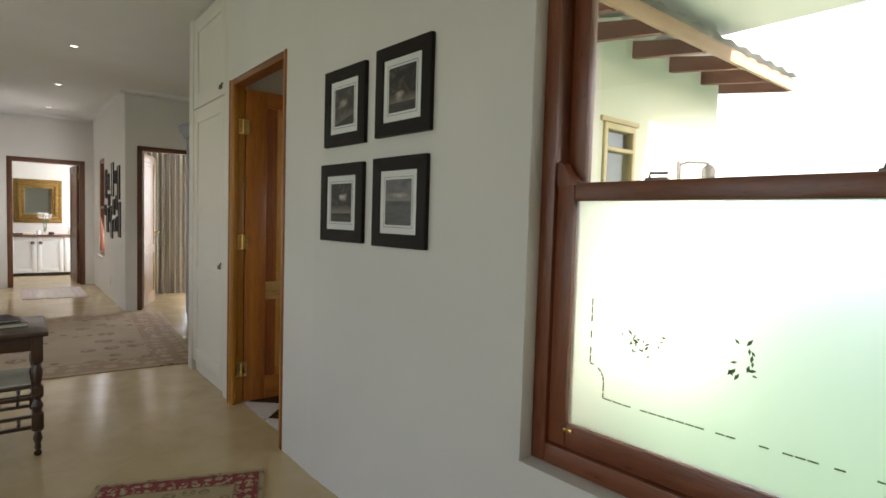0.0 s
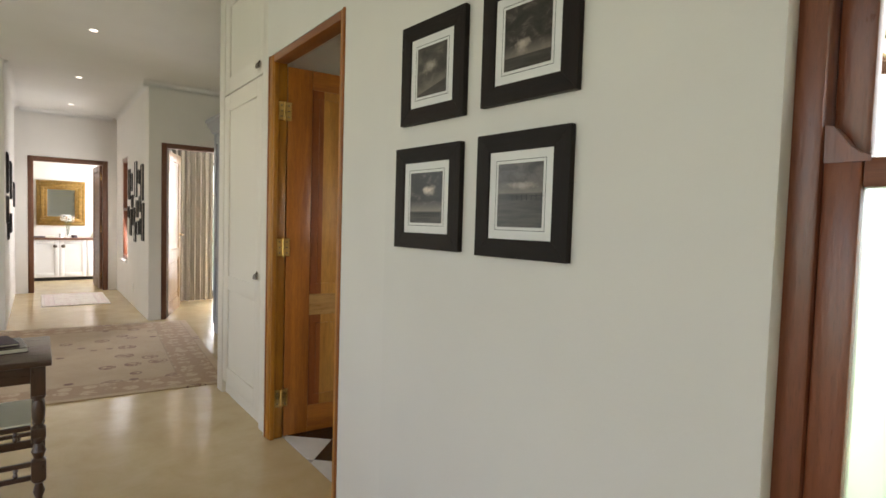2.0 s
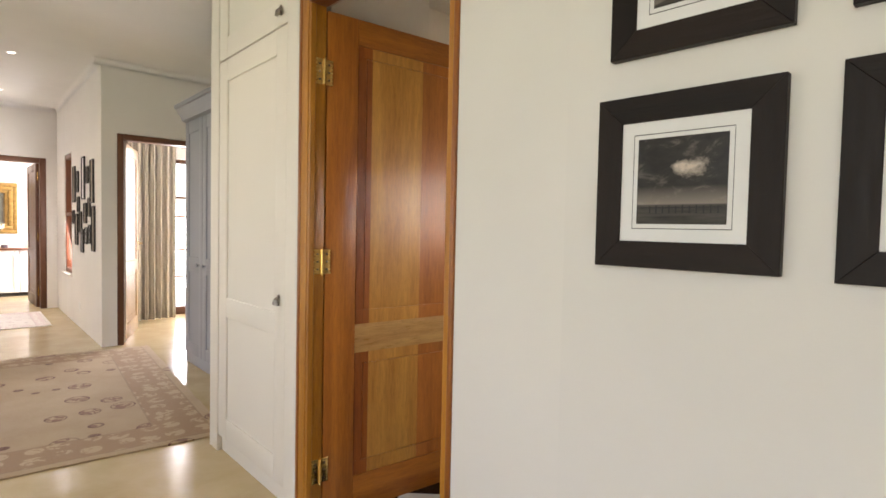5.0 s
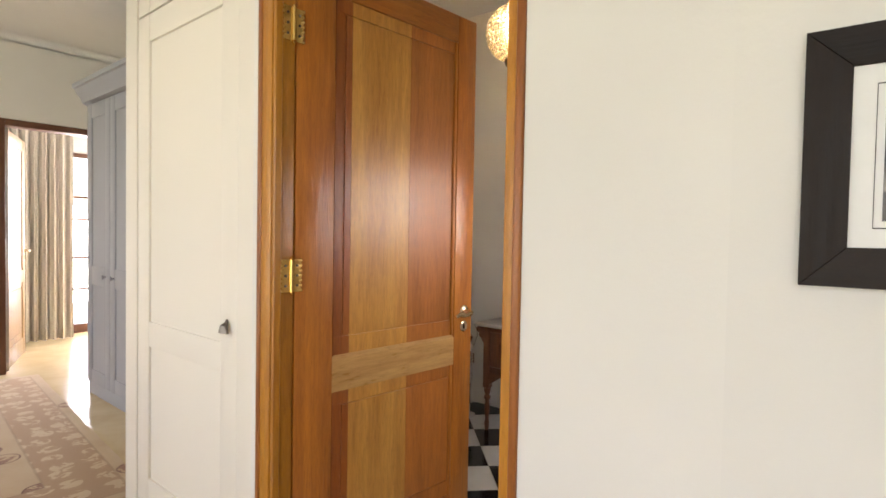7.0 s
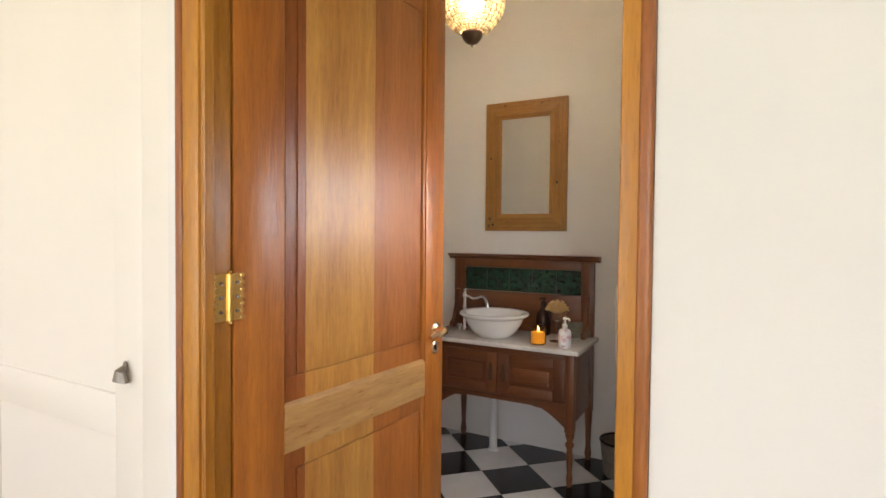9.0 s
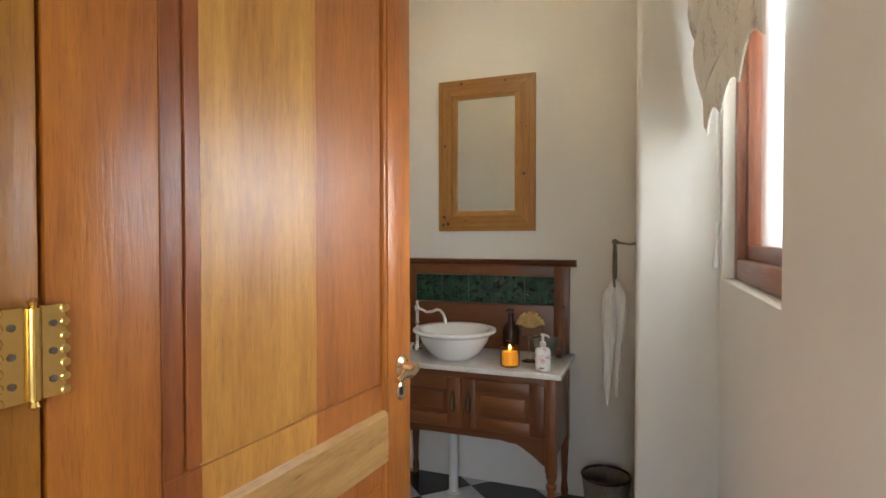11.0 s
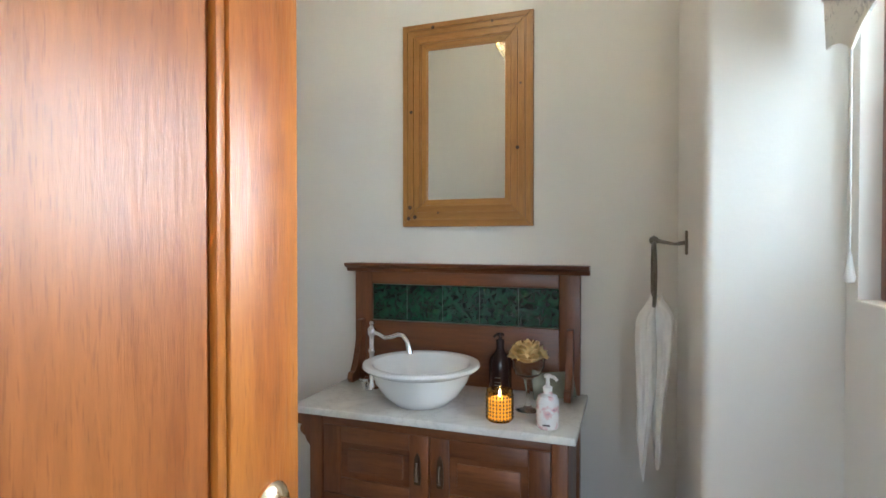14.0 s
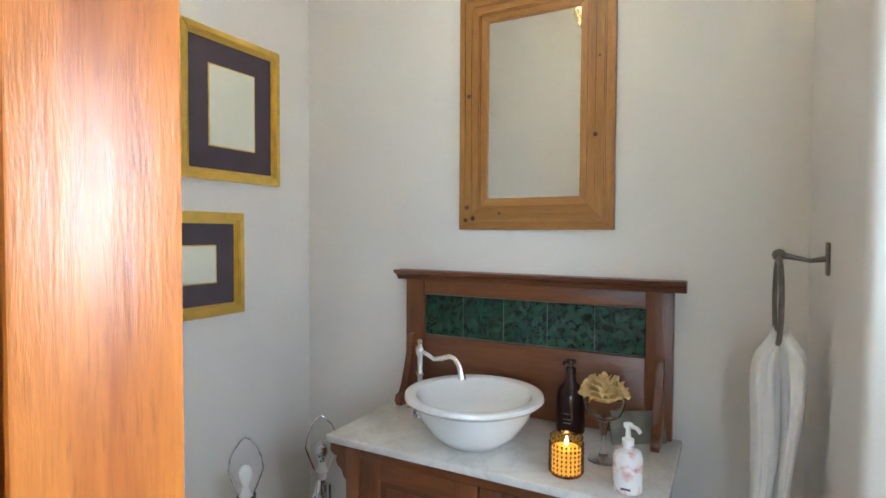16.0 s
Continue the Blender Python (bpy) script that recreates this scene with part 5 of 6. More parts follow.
TOPZ = 0.6675
basin = thing("vessel_basin", "round white porcelain vessel basin with rolled rim", "basin", (3.412, 4.117, TOPZ))
bm = fresh()
lathe(bm, [(0.0727, 0.0), (0.0873, 0.004), (0.1212, 0.035), (0.1474, 0.075), (0.1581, 0.105), (0.1794, 0.114), (0.1862, 0.121), (0.1843, 0.130), (0.1727, 0.133), (0.1552, 0.128), (0.1455, 0.112), (0.1280, 0.07), (0.0970, 0.035), (0.0485, 0.018), (0.0194, 0.014), (0.0000, 0.013)], (0, 0, 0), 48)
part("bowl", bm, PORCELAIN, basin)
bm = fresh()
lathe(bm, [(0.022, 0.0135), (0.021, 0.018), (0.012, 0.0175), (0.0, 0.016)], (0, 0, 0), 18)
part("drain", bm, CHROME, basin)
tap = thing("basin_tap", "polished chrome swan-neck basin tap", "tap", (3.50, 4.335, TOPZ))
bm = fresh()
lathe(bm, [(0.024, 0.0), (0.024, 0.006), (0.014, 0.014), (0.010, 0.03), (0.009, 0.14), (0.014, 0.15), (0.009, 0.16), (0.009, 0.205), (0.014, 0.215), (0.015, 0.232), (0.010, 0.24), (0.006, 0.248), (0.010, 0.256), (0.006, 0.264), (0.0, 0.266)], (0, 0, 0), 18)
part("column", bm, CHROME, tap)
tap.scale.z = 0.9
bm = fresh()
tube(bm, [(0, 0, 0.225), (-0.005, -0.03, 0.216), (-0.01, -0.055, 0.205), (-0.015, -0.085, 0.213), (-0.02, -0.110, 0.224), (-0.025, -0.130, 0.220), (-0.028, -0.145, 0.200), (-0.030, -0.152, 0.172), (-0.030, -0.154, 0.158)], [0.008, 0.008, 0.0085, 0.009, 0.009, 0.009, 0.009, 0.010, 0.012], 12)
part("spout", bm, CHROME, tap)
bm = fresh()
lathe(bm, [(0.008, 0.0), (0.010, 0.02), (0.018, 0.03), (0.018, 0.042), (0.0, 0.046)], (0.0, 0.03, 0.0), 12)
tube(bm, [(-0.03, 0.03, 0.036), (0.03, 0.03, 0.036)], 0.004, 6)
part("valve", bm, CHROME, tap)
waste = fresh()
tube(waste, [(3.52, 4.16, 0.0), (3.52, 4.16, 0.384)], 0.022, 16)
lathe(waste, [(0.032, 0.0), (0.032, 0.012), (0.022, 0.016)], (3.52, 4.16, 0.0), 16)
solid("waste_pipe", waste, PLASTIC, "white plastic waste pipe under the washstand", "pipe")

cd = thing("candle_holder", "amber glass candle holder with burning candle", "candle", (3.335, 3.845, TOPZ))
bm = fresh()
lathe(bm, [(0.034, 0.0), (0.038, 0.004), (0.038, 0.088), (0.0355, 0.088), (0.0355, 0.007), (0.0, 0.006)], (0, 0, 0), 28)
cup = part("glass_cup", bm, AMBER, cd)
cup.visible_shadow = False
bm = fresh()
lathe(bm, [(0.033, 0.008), (0.034, 0.010), (0.034, 0.060), (0.030, 0.063), (0.0, 0.061)], (0, 0, 0), 24)
part("wax", bm, WAX, cd, "glowing amber wax")
for k in range(24):
    a = 2 * math.pi * k / 24
    bm = fresh()
    for j in range(7):
        lathe(bm, [(0.0, -0.0046), (0.0030, 0.0), (0.0, 0.0046)], (0.0385 * math.cos(a), 0.0385 * math.sin(a), 0.010 + 0.0105 * j), 5)
    part("bead_row", bm, BRONZE, cup)
bm = fresh()
lathe(bm, [(0.001, 0.060), (0.001, 0.068), (0.0, 0.069)], (0, 0, 0), 6)
part("wick", bm, BLACKBOTTLE, cd)
bm = fresh()
lathe(bm, [(0.001, 0.066), (0.0048, 0.071), (0.0042, 0.077), (0.0016, 0.085), (0.0, 0.089)], (0, 0, 0), 12)
part("flame", bm, FLAME, cd)

sp = thing("soap_dispenser", "white floral ceramic soap dispenser with pump", "soap dispenser", (3.32, 3.706, TOPZ))
bm = fresh()
lathe(bm, [(0.028, 0.0), (0.031, 0.004), (0.031, 0.075), (0.026, 0.088), (0.012, 0.094), (0.012, 0.10), (0.0, 0.10)], (0, 0, 0), 28)
soapbody, nt, p = blank("floral_ceramic")
bl = noise_tex(nt, mapped(nt), 34, 3, 0.5, 0.5)
nt.links.new(ramp(nt, bl, (0.5, (0.84, 0.83, 0.82)), (0.62, (0.72, 0.45, 0.47)), (0.72, (0.30, 0.28, 0.42))), p.inputs["Base Color"])
p.inputs["Roughness"].default_value = 0.2
part("bottle", bm, soapbody, sp)
bm = fresh()
lathe(bm, [(0.0125, 0.10), (0.013, 0.112), (0.006, 0.116), (0.005, 0.135), (0.010, 0.138), (0.010, 0.146), (0.0, 0.148)], (0, 0, 0), 16)
tube(bm, [(0, 0, 0.142), (-0.015, -0.02, 0.143), (-0.02, -0.028, 0.136)], 0.0045, 8)
part("pump", bm, PLASTIC, sp)
bm = fresh()
box(bm, -0.0325, -0.0310, -0.011, 0.009, 0.012, 0.016)
part("printed_bar", bm, PLUM, sp)

bt = thing("lotion_bottle", "tall dark brown bottle with pump top", "bottle", (3.60, 3.905, TOPZ))
bm = fresh()
lathe(bm, [(0.034, 0.0), (0.039, 0.005), (0.039, 0.10), (0.035, 0.12), (0.015, 0.144), (0.012, 0.165), (0.0, 0.166)], (0, 0, 0), 26)
part("body", bm, BLACKBOTTLE, bt)
bm = fresh()
lathe(bm, [(0.014, 0.163), (0.014, 0.182), (0.006, 0.184), (0.006, 0.194), (0.014, 0.196), (0.013, 0.204), (0.0, 0.205)], (0, 0, 0), 18)
tube(bm, [(0, 0, 0.2), (-0.02, 0.012, 0.2), (-0.026, 0.015, 0.194)], 0.004, 6)
part("pump", bm, BLACKBOTTLE, bt)
for z in (0.035, 0.045, 0.06):
    bm = fresh()
    box(bm, -0.0397, -0.0385, -0.010, 0.010, z, z + 0.003)
    part("printed_bar", bm, PEWTER, bt)

gb = thing("flower_goblet", "cream silk flower in a stemmed glass", "flower", (3.455, 3.785, TOPZ))
bm = fresh()
lathe(bm, [(0.038, 0.0), (0.038, 0.003), (0.012, 0.010), (0.005, 0.03), (0.006, 0.055), (0.010, 0.075), (0.014, 0.095), (0.040, 0.112), (0.050, 0.135), (0.052, 0.158), (0.050, 0.158), (0.047, 0.136), (0.036, 0.114), (0.0, 0.104)], (0, 0, 0), 28)
part("goblet", bm, CRYSTAL, gb).visible_shadow = False
bm = fresh()
rng = random.Random(21)
for count, base_r, reach, lift in ((3, 0.006, 0.013, 0.060), (4, 0.010, 0.022, 0.058), (5, 0.014, 0.033, 0.052), (6, 0.018, 0.043, 0.042), (7, 0.022, 0.052, 0.029), (7, 0.024, 0.057, 0.014)):
    for k in range(count):
        turn = 360.0 * k / count + 47.0 * count + rng.uniform(-9, 9)
        wide_ = 560.0 / count
        grid = []
        for i in range(7):
            u = i / 6
            row = []
            for j in range(9):
                v = j / 4 - 1
                round_ = math.sqrt(max(0.0, 1 - 0.80 * (v * u) ** 2))
                ph = radians(turn + wide_ * 0.5 * v * (0.55 + 0.45 * math.sin(math.pi * min(1.0, u + 0.15))))
                out = base_r + (reach - base_r) * u ** 0.8 + 0.004 * u * u + 0.0025 * math.sin(6 * v + k * 1.9) * u
                up = 0.148 + (lift + 0.006) * math.sin(u * 1.75) * round_ + 0.002 * math.sin(5 * v + k) * u
                row.append(bm.verts.new((out * math.cos(ph), out * math.sin(ph), up)))
            grid.append(row)
        for i in range(6):
            for j in range(8):
                bm.faces.new((grid[i][j], grid[i][j + 1], grid[i + 1][j + 1], grid[i + 1][j]))
bmesh.ops.solidify(bm, geom=bm.faces[:], thickness=0.0012)
part("flower", bm, PETAL, gb, "cream silk flower head")

dish = fresh()
box(dish, -0.075, 0.075, -0.003, 0.003, 0.0, 0.085, 0.002)
ob = solid("stone_tile_coaster", dish, plain("grey_green_stone", (0.20, 0.205, 0.16), 0.25, 0, 0.3, 25, 0.1), "grey-green stone slab leaning on the splashback", "slab")
ob.matrix_world = Matrix.Translation((3.60, 3.72, TOPZ)) @ pose(0, 0, 0, 0, 0, -58) @ pose(0, 0, 0, -20, 0, 0)

# ---- washroom: walls ----
pm = thing("pine_mirror", "upright mirror in a reeded pine frame", "mirror", (3.688, 4.05, 1.605))
hw, hh, fw = 0.242, 0.37, 0.098
for s in (-1, 1):
    for k in range(4):
        o, i = fw * k / 4, fw * (k + 1) / 4
        depth = (0.022, 0.027, 0.026, 0.020)[k]
        bm = fresh()
        prism(bm, [(s * (hw - o), -(hh - o)), (s * (hw - o), hh - o), (s * (hw - i), hh - i), (s * (hw - i), -(hh - i))], "x", -depth, 0)
        bmesh.ops.bevel(bm, geom=[e for e in bm.edges if all(v.co.x < -0.01 for v in e.verts)], offset=0.004, segments=2, affect="EDGES")
        part("frame_side", bm, PINE, pm)
        bm = fresh()
        prism(bm, [(-(hw - o), s * (hh - o)), (hw - o, s * (hh - o)), (hw - i, s * (hh - i)), (-(hw - i), s * (hh - i))], "x", -depth, 0)
        bmesh.ops.bevel(bm, geom=[e for e in bm.edges if all(v.co.x < -0.01 for v in e.verts)], offset=0.004, segments=2, affect="EDGES")
        part("frame_rail", bm, PINEY, pm)
bm = fresh()
box(bm, -0.012, -0.008, -hw + fw, hw - fw, -hh + fw, hh - fw)
part("mirror_glass", bm, MIRROR, pm)
rng = random.Random(2)
for y, z in ((0.21, -0.30), (0.19, -0.335), (0.1, -0.32), (-0.2, 0.12), (0.215, -0.34), (-0.19, -0.1), (0.205, 0.05), (-0.1, 0.345), (0.12, 0.35)):
    bm = fresh()
    lathe(bm, [(rng.uniform(0.004, 0.008), -0.0272), (0.0, -0.0274)], (0, y, z), 10, "x", 1.0)
    part("knot", bm, TABLEWOODZ, pm)

for x0, x1, z0, z1, b, inner_ in ((3.13, 3.522, 1.385, 1.848, 0.034, 0.075), (2.93, 3.362, 0.962, 1.286, 0.036, 0.07)):
    f = thing("gilt_picture", "gilt frame with dark mount around blank cream paper", "picture", ((x0 + x1) / 2, 4.944, (z0 + z1) / 2), group="gilt pictures of the washroom")
    hw, hh = (x1 - x0) / 2, (z1 - z0) / 2
    for o, i, d_, mat in ((0.0, 0.024, 0.022, GOLD), (0.024, b, 0.016, GOLD)):
        bm = fresh()
        for s in (-1, 1):
            prism(bm, [(s * (hw - o), -(hh - o)), (s * (hw - o), hh - o), (s * (hw - i), hh - i), (s * (hw - i), -(hh - i))], "y", -d_, 0)
            prism(bm, [(-(hw - o), s * (hh - o)), (hw - o, s * (hh - o)), (hw - i, s * (hh - i)), (-(hw - i), s * (hh - i))], "y", -d_, 0)
        bmesh.ops.bevel(bm, geom=[e for e in bm.edges if all(v.co.y < -0.01 for v in e.verts)], offset=0.004, segments=2, affect="EDGES")
        part("gilt_frame" if o == 0 else "inner_bead", bm, mat, f)
    bm = fresh()
    box(bm, -hw + b, hw - b, -0.008, -0.003, -hh + b, hh - b)
    mt = part("dark_mount", bm, PLUM, f)
    k = b + inner_
    bm = fresh()
    box(bm, -hw + k - 0.004, hw - k + 0.004, -0.0092, -0.008, -hh + k - 0.004, hh - k + 0.004)
    part("gilt_slip", bm, GOLD, mt)
    bm = fresh()
    box(bm, -hw + k, hw - k, -0.0104, -0.0092, -hh + k, hh - k)
    part("paper", bm, PAPER, mt)

tr = thing("towel_ring", "aged metal towel ring on the pier", "towel ring", (3.362, 3.351, 1.178))
bm = fresh()
box(bm, -0.012, 0.012, 0.0, 0.006, -0.032, 0.032, 0.003, 2)
part("wall_plate", bm, PEWTER, tr)
bm = fresh()
tube(bm, [(0, 0.004, 0.0), (0, 0.03, -0.004), (0, 0.06, 0.002), (0, 0.078, 0.006)], [0.006, 0.004, 0.005, 0.007], 10)
lathe(bm, [(0.0, -0.013), (0.010, -0.008), (0.013, 0.0), (0.010, 0.008), (0.0, 0.013)], (0, 0.082, 0.006), 14)
part("arm", bm, PEWTER, tr)
bm = fresh()
tube(bm, [(0.085 * math.sin(2 * math.pi * k / 36), 0.082, -0.085 + 0.085 * math.cos(2 * math.pi * k / 36)) for k in range(36)], 0.005, 8, True)
part("ring", bm, PEWTER, tr)
bm = fresh()
seg = 40
for side, drop, phase in ((1, 0.43, 0.3), (-1, 0.39, 2.0)):
    rings = []
    for i in range(24):
        f = i / 23
        spread = min(1.0, f / 0.17)
        spread = spread * spread * (3 - 2 * spread)
        hx, hy = 0.022 + 0.030 * spread, 0.007 + (0.013 + 0.005 * math.sin(4.0 * f + phase)) * spread
        taper = 1 - 0.4 * max(0.0, (f - 0.65) / 0.35)
        hx, hy = hx * taper, hy * taper
        cy = 3.424 + side * (0.007 + 0.015 * spread) + 0.016 * f + 0.004 * math.sin(7 * f + phase)
        ring = []
        for k in range(seg):
            a = 2 * math.pi * k / seg
            ripple = 1 + (0.12 * math.sin(3 * a + phase + 1.6 * f) + 0.05 * math.sin(7 * a + 4 * f) + 0.03 * math.sin(11 * a - 6 * f)) * spread
            low = 0.075 * max(0.0, (f - 0.7) / 0.3) * math.sin(a + phase)
            ring.append(bm.verts.new((3.362 + hx * ripple * math.cos(a), cy + hy * ripple * math.sin(a), 1.045 - drop * f - (1 - spread) * 0.02 * abs(math.cos(a)) + low)))
        rings.append(ring)
    for a, b in zip(rings, rings[1:]):
        for k in range(seg):
            bm.faces.new((a[k], a[(k + 1) % seg], b[(k + 1) % seg], b[k]))
    bm.faces.new(rings[0])
    bm.faces.new(rings[-1][::-1])
solid("hand_towel", bm, FABRIC, "white cotton hand towel hanging through the ring", "towel")

# small window with frosted glass
bw = thing("window_4", "small wooden washroom window with frosted pane", "window", kind="structure")
for p, q in ((2.95, 2.998), (2.217, 2.262)):
    bm = fresh()
    box(bm, p, q, 2.96, 3.068, 1.075, 2.115, 0.005)
    part("frame_jamb", bm, WINWOOD, bw)
for low, up in ((1.075, 1.135), (2.06, 2.115)):
    bm = fresh()
    box(bm, 2.262, 2.95, 2.961, 3.067, low, up, 0.005)
    part("frame_rail", bm, WINWOODX, bw)
for p, q in ((2.912, 2.95), (2.262, 2.296)):
    bm = fresh()
    box(bm, p, q, 2.985, 3.045, 1.135, 2.06, 0.004)
    part("sash_stile", bm, WINWOOD, bw)
for low, up in ((1.135, 1.175), (2.02, 2.06)):
    bm = fresh()
    box(bm, 2.296, 2.912, 2.986, 3.044, low, up, 0.004)
    part("sash_rail", bm, WINWOODX, bw)
bm = fresh()
box(bm, 2.293, 2.915, 3.008, 3.012, 1.172, 2.022)
pane = part("pane", bm, FROSTED, bw, "frosted glass pane")
pane.visible_shadow = False
bm = fresh()
box(bm, 2.217, 2.998, 3.068, 3.104, 1.0705, 1.0755, 0.002)
part("sill", bm, CABINET, bw)

rb = thing("roman_blind", "white printed roman blind with scalloped hem, partly raised", "blind")
def cloth_fold(low_z, top_z, out, bulge, x0, x1, scallops=0.0):
    """A soft fold of cloth across the window, swelling out by bulge towards its foot; scallops: how far the hem rises."""
    bm, n, rows_n = fresh(), 64, 10
    skins = []
    for back in (0.0, 0.004):
        grid = []
        for i in range(rows_n + 1):
            v = i / rows_n
            row = []
            for j in range(n + 1):
                f = j / n
                hem = low_z + scallops * abs(math.sin(math.pi * f * 3.5)) ** 0.8
                sag = 0.004 * math.sin(9 * f + 20 * out)
                row.append(bm.verts.new((x0 + (x1 - x0) * f, 3.105 + out + bulge * math.sin(math.pi * (1 - v) ** 0.7) + sag * (1 - v) - back, hem + (top_z - hem) * v)))
            grid.append(row)
        skins.append(grid)
        for i in range(rows_n):
            for j in range(n):
                bm.faces.new((grid[i][j], grid[i][j + 1], grid[i + 1][j + 1], grid[i + 1][j]))
    front, rear = skins
    for j in range(n):
        bm.faces.new((front[0][j], rear[0][j], rear[0][j + 1], front[0][j + 1]))
        bm.faces.new((front[-1][j], front[-1][j + 1], rear[-1][j + 1], rear[-1][j]))
    for i in range(rows_n):
        bm.faces.new((front[i][0], front[i + 1][0], rear[i + 1][0], rear[i][0]))
        bm.faces.new((front[i][-1], rear[i][-1], rear[i + 1][-1], front[i + 1][-1]))
    part("fold", bm, TOILE, rb)


for low_z, top_z, out, bulge, x1, scallops in ((1.49, 1.72, 0.050, 0.004, 3.002, 0.045), (1.625, 1.84, 0.056, 0.026, 3.008, 0.0), (1.755, 1.99, 0.058, 0.040, 3.014, 0.0), (1.90, 2.31, 0.058, 0.046, 3.018, 0.0)):
    cloth_fold(low_z, top_z, out, bulge, 2.06, x1, scallops)
bm = fresh()
box(bm, 2.06, 3.015, 3.101, 3.20, 2.30, 2.335, 0.003)
part("head_rail", bm, TOILE, rb)
bm = fresh()
tube(bm, [(2.985, 3.118, 2.3), (2.985, 3.118, 1.16)], 0.0015, 6)
cord = part("cord", bm, PLASTIC, rb)
bm = fresh()
lathe(bm, [(0.0, 1.105), (0.008, 1.108), (0.010, 1.118), (0.006, 1.138), (0.003, 1.16), (0.0, 1.161)], (2.985, 3.118, 0), 12)
part("cord_weight", bm, PLASTIC, cord)

# pendant lamp
pn = thing("pendant_lamp", "beaded crystal globe pendant lamp, lit", "pendant lamp", (2.862, 4.0, 2.205))
R = 0.138
bm = fresh()
tube(bm, [(0, 0, R + 0.03), (0, 0, TOP - 2.205 - 0.02)], 0.004, 8)
part("chain", bm, BRONZE, pn)
bm = fresh()
lathe(bm, [(0.055, TOP - 2.205 - 0.001), (0.05, TOP - 2.205 - 0.02), (0.01, TOP - 2.205 - 0.03)][::-1], (0, 0, 0), 20)
part("ceiling_rose", bm, BRONZE, pn)
bm = fresh()
for k in range(28):
    a = 2 * math.pi * k / 28
    tube(bm, [(R * math.sin(t_) * math.cos(a), R * math.sin(t_) * math.sin(a), R * math.cos(t_)) for t_ in [0.3 + 2.45 * j / 16 for j in range(17)]], 0.0019, 4)
for j in range(1, 14):
    t_ = 0.3 + 2.45 * j / 14
    tube(bm, [(R * math.sin(t_) * math.cos(2 * math.pi * k / 40), R * math.sin(t_) * math.sin(2 * math.pi * k / 40), R * math.cos(t_)) for k in range(40)], 0.0019, 4, True)
part("wire_cage", bm, BRONZE, pn)
bm = fresh()
for j in range(14):
    t_ = 0.3 + 2.45 * (j + 0.5) / 14
    for k in range(28):
        a = 2 * math.pi * (k + 0.5) / 28
        c_ = Vector((math.sin(t_) * math.cos(a), math.sin(t_) * math.sin(a), math.cos(t_)))
        bmesh.ops.create_icosphere(bm, subdivisions=1, radius=1.0, matrix=Matrix.Translation(c_ * R) @ c_.to_track_quat("Z", "Y").to_matrix().to_4x4() @ Matrix.Diagonal((R * math.sin(t_) * 0.092, 0.0098, 0.004, 1)))
BEAD, nt, p = blank("lit_crystal_beads")
p.inputs["Base Color"].default_value = (1.0, 0.90, 0.64, 1)
p.inputs["Roughness"].default_value = 0.15
p.inputs["Transmission Weight"].default_value = 0.6
p.inputs["Subsurface Weight"].default_value = 0.0
beads = part("beaded_globe", bm, BEAD, pn, "clear crystal beads")
tagged(beads, kind="stuff")
bm = fresh()
lathe(bm, [(0.0, -R - 0.055), (0.004, -R - 0.048), (0.003, -R - 0.042), (0.022, -R - 0.036), (0.040, -R - 0.018), (0.048, -R + 0.004), (0.046, -R + 0.010), (0.0, -R + 0.010)], (0, 0, 0), 24)
part("finial", bm, BRONZE, pn, "dark bronze finial cup")
bm = fresh()
lathe(bm, [(0.0, R + 0.036), (0.02, R + 0.03), (0.045, R), (0.046, R - 0.012), (0.0, R - 0.012)][::-1], (0, 0, 0), 24)
part("top_cap", bm, BRONZE, pn)
bm = fresh()
bmesh.ops.create_uvsphere(bm, u_segments=20, v_segments=12, radius=0.042)
part("bulb", bm, BULB, pn, "glowing bulb")

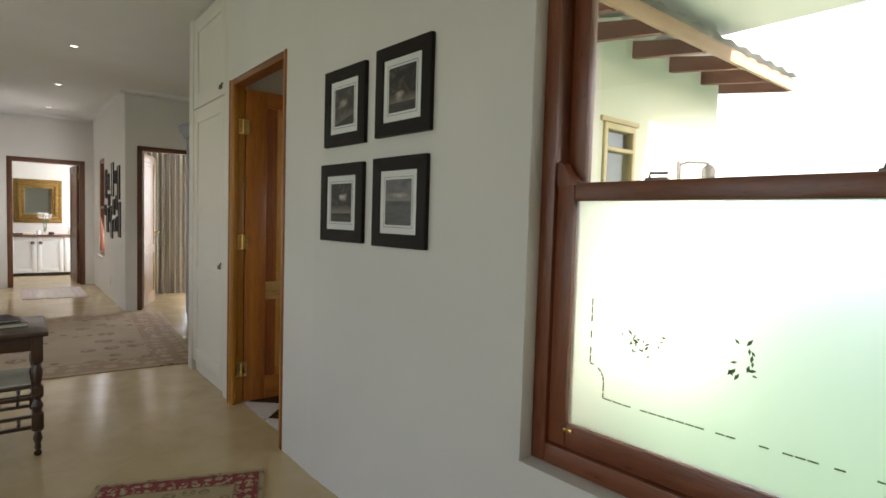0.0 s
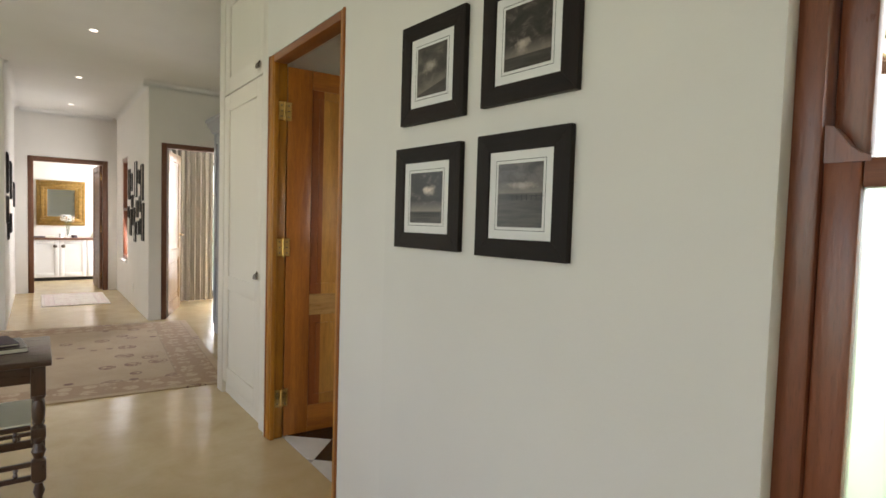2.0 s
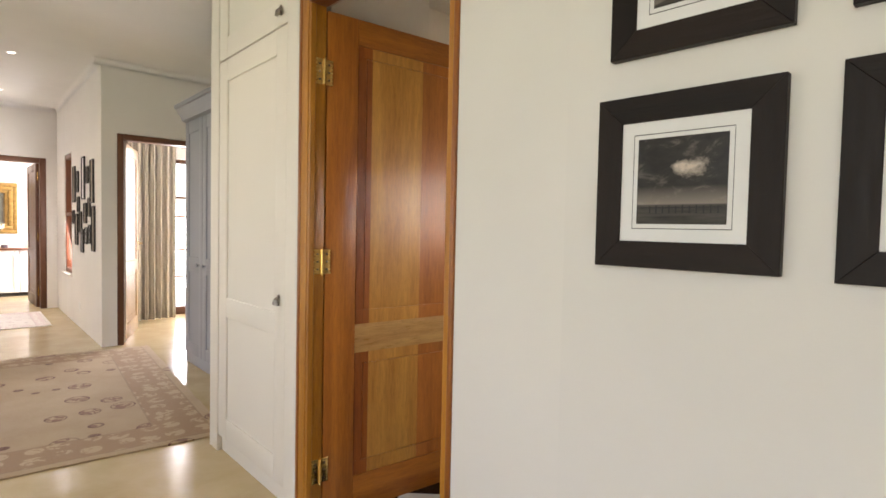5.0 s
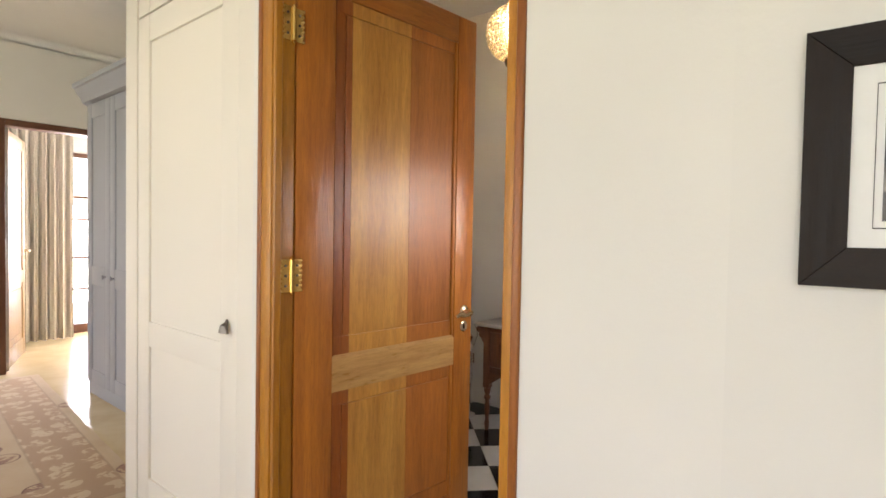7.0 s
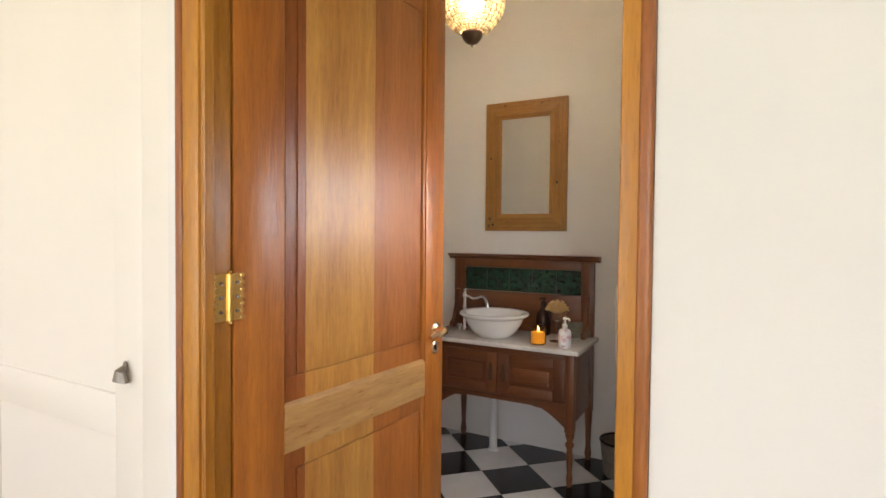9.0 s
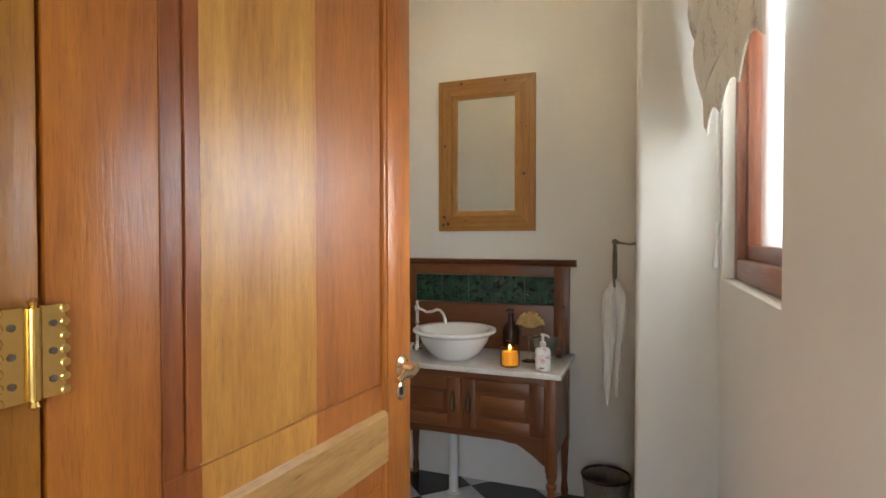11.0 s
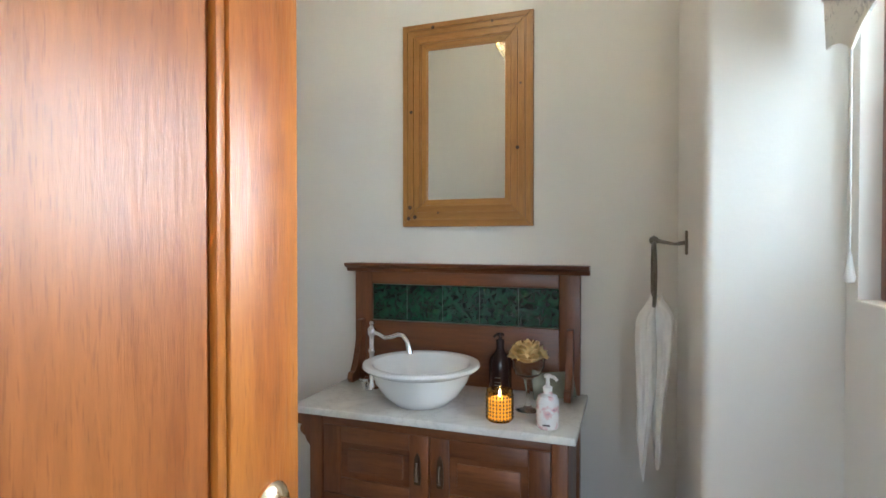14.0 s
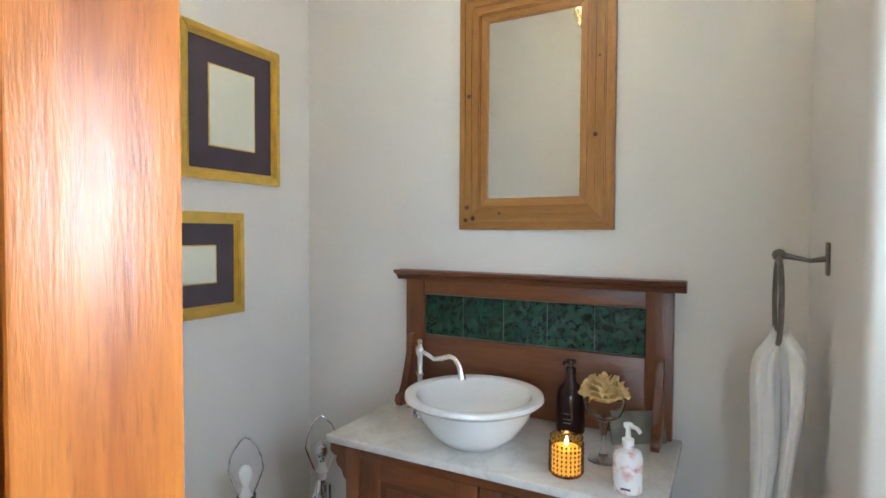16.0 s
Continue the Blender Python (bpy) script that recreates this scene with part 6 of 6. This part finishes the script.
# two shadeless lamps on the floor by the washstand
for x, y, top_z, mat, lab in ((3.25, 4.80, 0.605, DARKLAMP, "dark table lamp base without shade, bare bulb and harp"), (3.43, 4.66, 0.640, CHROME, "silver figure-shaped lamp base without shade, bare bulb")):
    l_ = thing("table_lamp", lab, "table lamp", (x, y, 0))
    h = top_z - 0.185
    bm = fresh()
    if mat is DARKLAMP:
        lathe(bm, [(0.055, 0.0), (0.06, 0.01), (0.05, 0.02), (0.018, 0.04), (0.015, 0.10), (0.02, h - 0.16), (0.036, h - 0.05), (0.040, h - 0.005), (0.038, h), (0.0, h)], (0, 0, 0), 4)
    else:
        lathe(bm, [(0.055, 0.0), (0.055, 0.012), (0.02, 0.03), (0.024, 0.10), (0.016, 0.16), (0.028, 0.22), (0.034, 0.27), (0.020, h - 0.09), (0.026, h - 0.05), (0.014, h - 0.02), (0.0, h - 0.02)], (0, 0, 0), 18, "z", 0.7)
        tube(bm, [(0.0, 0.02, h - 0.07), (0.006, 0.035, h - 0.10), (0.0, 0.034, h - 0.16), (0.0, 0.02, h - 0.2)], 0.009, 8)
        tube(bm, [(0.0, -0.02, h - 0.07), (-0.006, -0.036, h - 0.09), (0.0, -0.03, h - 0.03)], 0.008, 8)
    part("base", bm, mat, l_)
    bm = fresh()
    lathe(bm, [(0.014, h - 0.02), (0.016, h), (0.022, h + 0.006), (0.015, h + 0.02), (0.012, h + 0.035), (0.0, h + 0.036)], (0, 0, 0), 14)
    part("socket", bm, PORCELAIN, l_)
    bm = fresh()
    lathe(bm, [(0.010, h + 0.034), (0.014, h + 0.045), (0.022, h + 0.068), (0.020, h + 0.085), (0.010, h + 0.097), (0.0, h + 0.10)], (0, 0, 0), 18)
    part("bulb", bm, CHROME if mat is CHROME else PORCELAIN, l_)
    bm = fresh()
    pts = [(0, 0.016, h + 0.0), (0, 0.030, h + 0.03), (0, 0.050, h + 0.085), (0, 0.046, h + 0.12), (0, 0.030, h + 0.155), (0, 0.012, h + 0.178), (0, 0.0, h + 0.184),
           (0, -0.012, h + 0.178), (0, -0.030, h + 0.155), (0, -0.046, h + 0.12), (0, -0.050, h + 0.085), (0, -0.030, h + 0.03), (0, -0.016, h + 0.0)]
    m_ = pose(0, 0, 0, 0, 0, 45)
    tube(bm, [m_ @ Vector(q) for q in pts], 0.003, 8)
    part("harp", bm, CHROME, l_)

bn = thing("waste_bin", "small dark-rimmed waste bin in the corner", "waste bin", (3.545, 3.475, 0.007))
bm = fresh()
lathe(bm, [(0.078, 0.0), (0.082, 0.004), (0.102, 0.175), (0.097, 0.175), (0.078, 0.01), (0.0, 0.008)], (0, 0, 0), 28)
part("bin_body", bm, plain("woven_bin", (0.22, 0.19, 0.15), 0.8, 0, 0.3, 60, 0.4), bn)
bm = fresh()
tube(bm, [(0.100 * math.cos(2 * math.pi * k / 30), 0.100 * math.sin(2 * math.pi * k / 30), 0.176) for k in range(30)], 0.006, 8, True)
part("rim", bm, BLACKBOTTLE, bn)


# ---- washroom floor tiles ----
fl = thing("floor_washroom", "black and white checkered floor tiles laid diagonally", "floor", kind="structure")
bm = fresh()
box(bm, 1.545, 3.688, 3.102, 4.943, 0.0005, 0.003)
part("grout_bed", bm, GROUT, fl)


def clipped(poly, x0, x1, y0, y1):
    for axis, limit, keep_low in ((0, x0, False), (0, x1, True), (1, y0, False), (1, y1, True)):
        out = []
        for k, p in enumerate(poly):
            q = poly[(k + 1) % len(poly)]
            pin, qin = ((p[axis] <= limit), (q[axis] <= limit)) if keep_low else ((p[axis] >= limit), (q[axis] >= limit))
            if pin:
                out.append(p)
            if pin != qin:
                f = (limit - p[axis]) / (q[axis] - p[axis])
                out.append((p[0] + f * (q[0] - p[0]), p[1] + f * (q[1] - p[1])))
        poly = out
        if len(poly) < 3:
            return []
    return poly


H_ = 0.186
for i in range(-14, 15):
    for j in range(-14, 15):
        cx, cy, r = 3.245 + H_ * (i + j), 3.92 + H_ * (i - j), H_ - 0.003
        poly = clipped([(cx + r, cy), (cx, cy + r), (cx - r, cy), (cx, cy - r)], 1.545, 3.688, 3.102, 4.943)
        if len(poly) < 3:
            continue
        area = abs(sum(a[0] * b[1] - b[0] * a[1] for a, b in zip(poly, poly[1:] + poly[:1]))) / 2
        if area < 0.0008:
            continue
        bm = fresh()
        prism(bm, poly, "z", 0.001, 0.0065)
        part("tile", bm, TILEBLACK if (i + j) % 2 == 0 else TILEWHITE, fl, "", False)
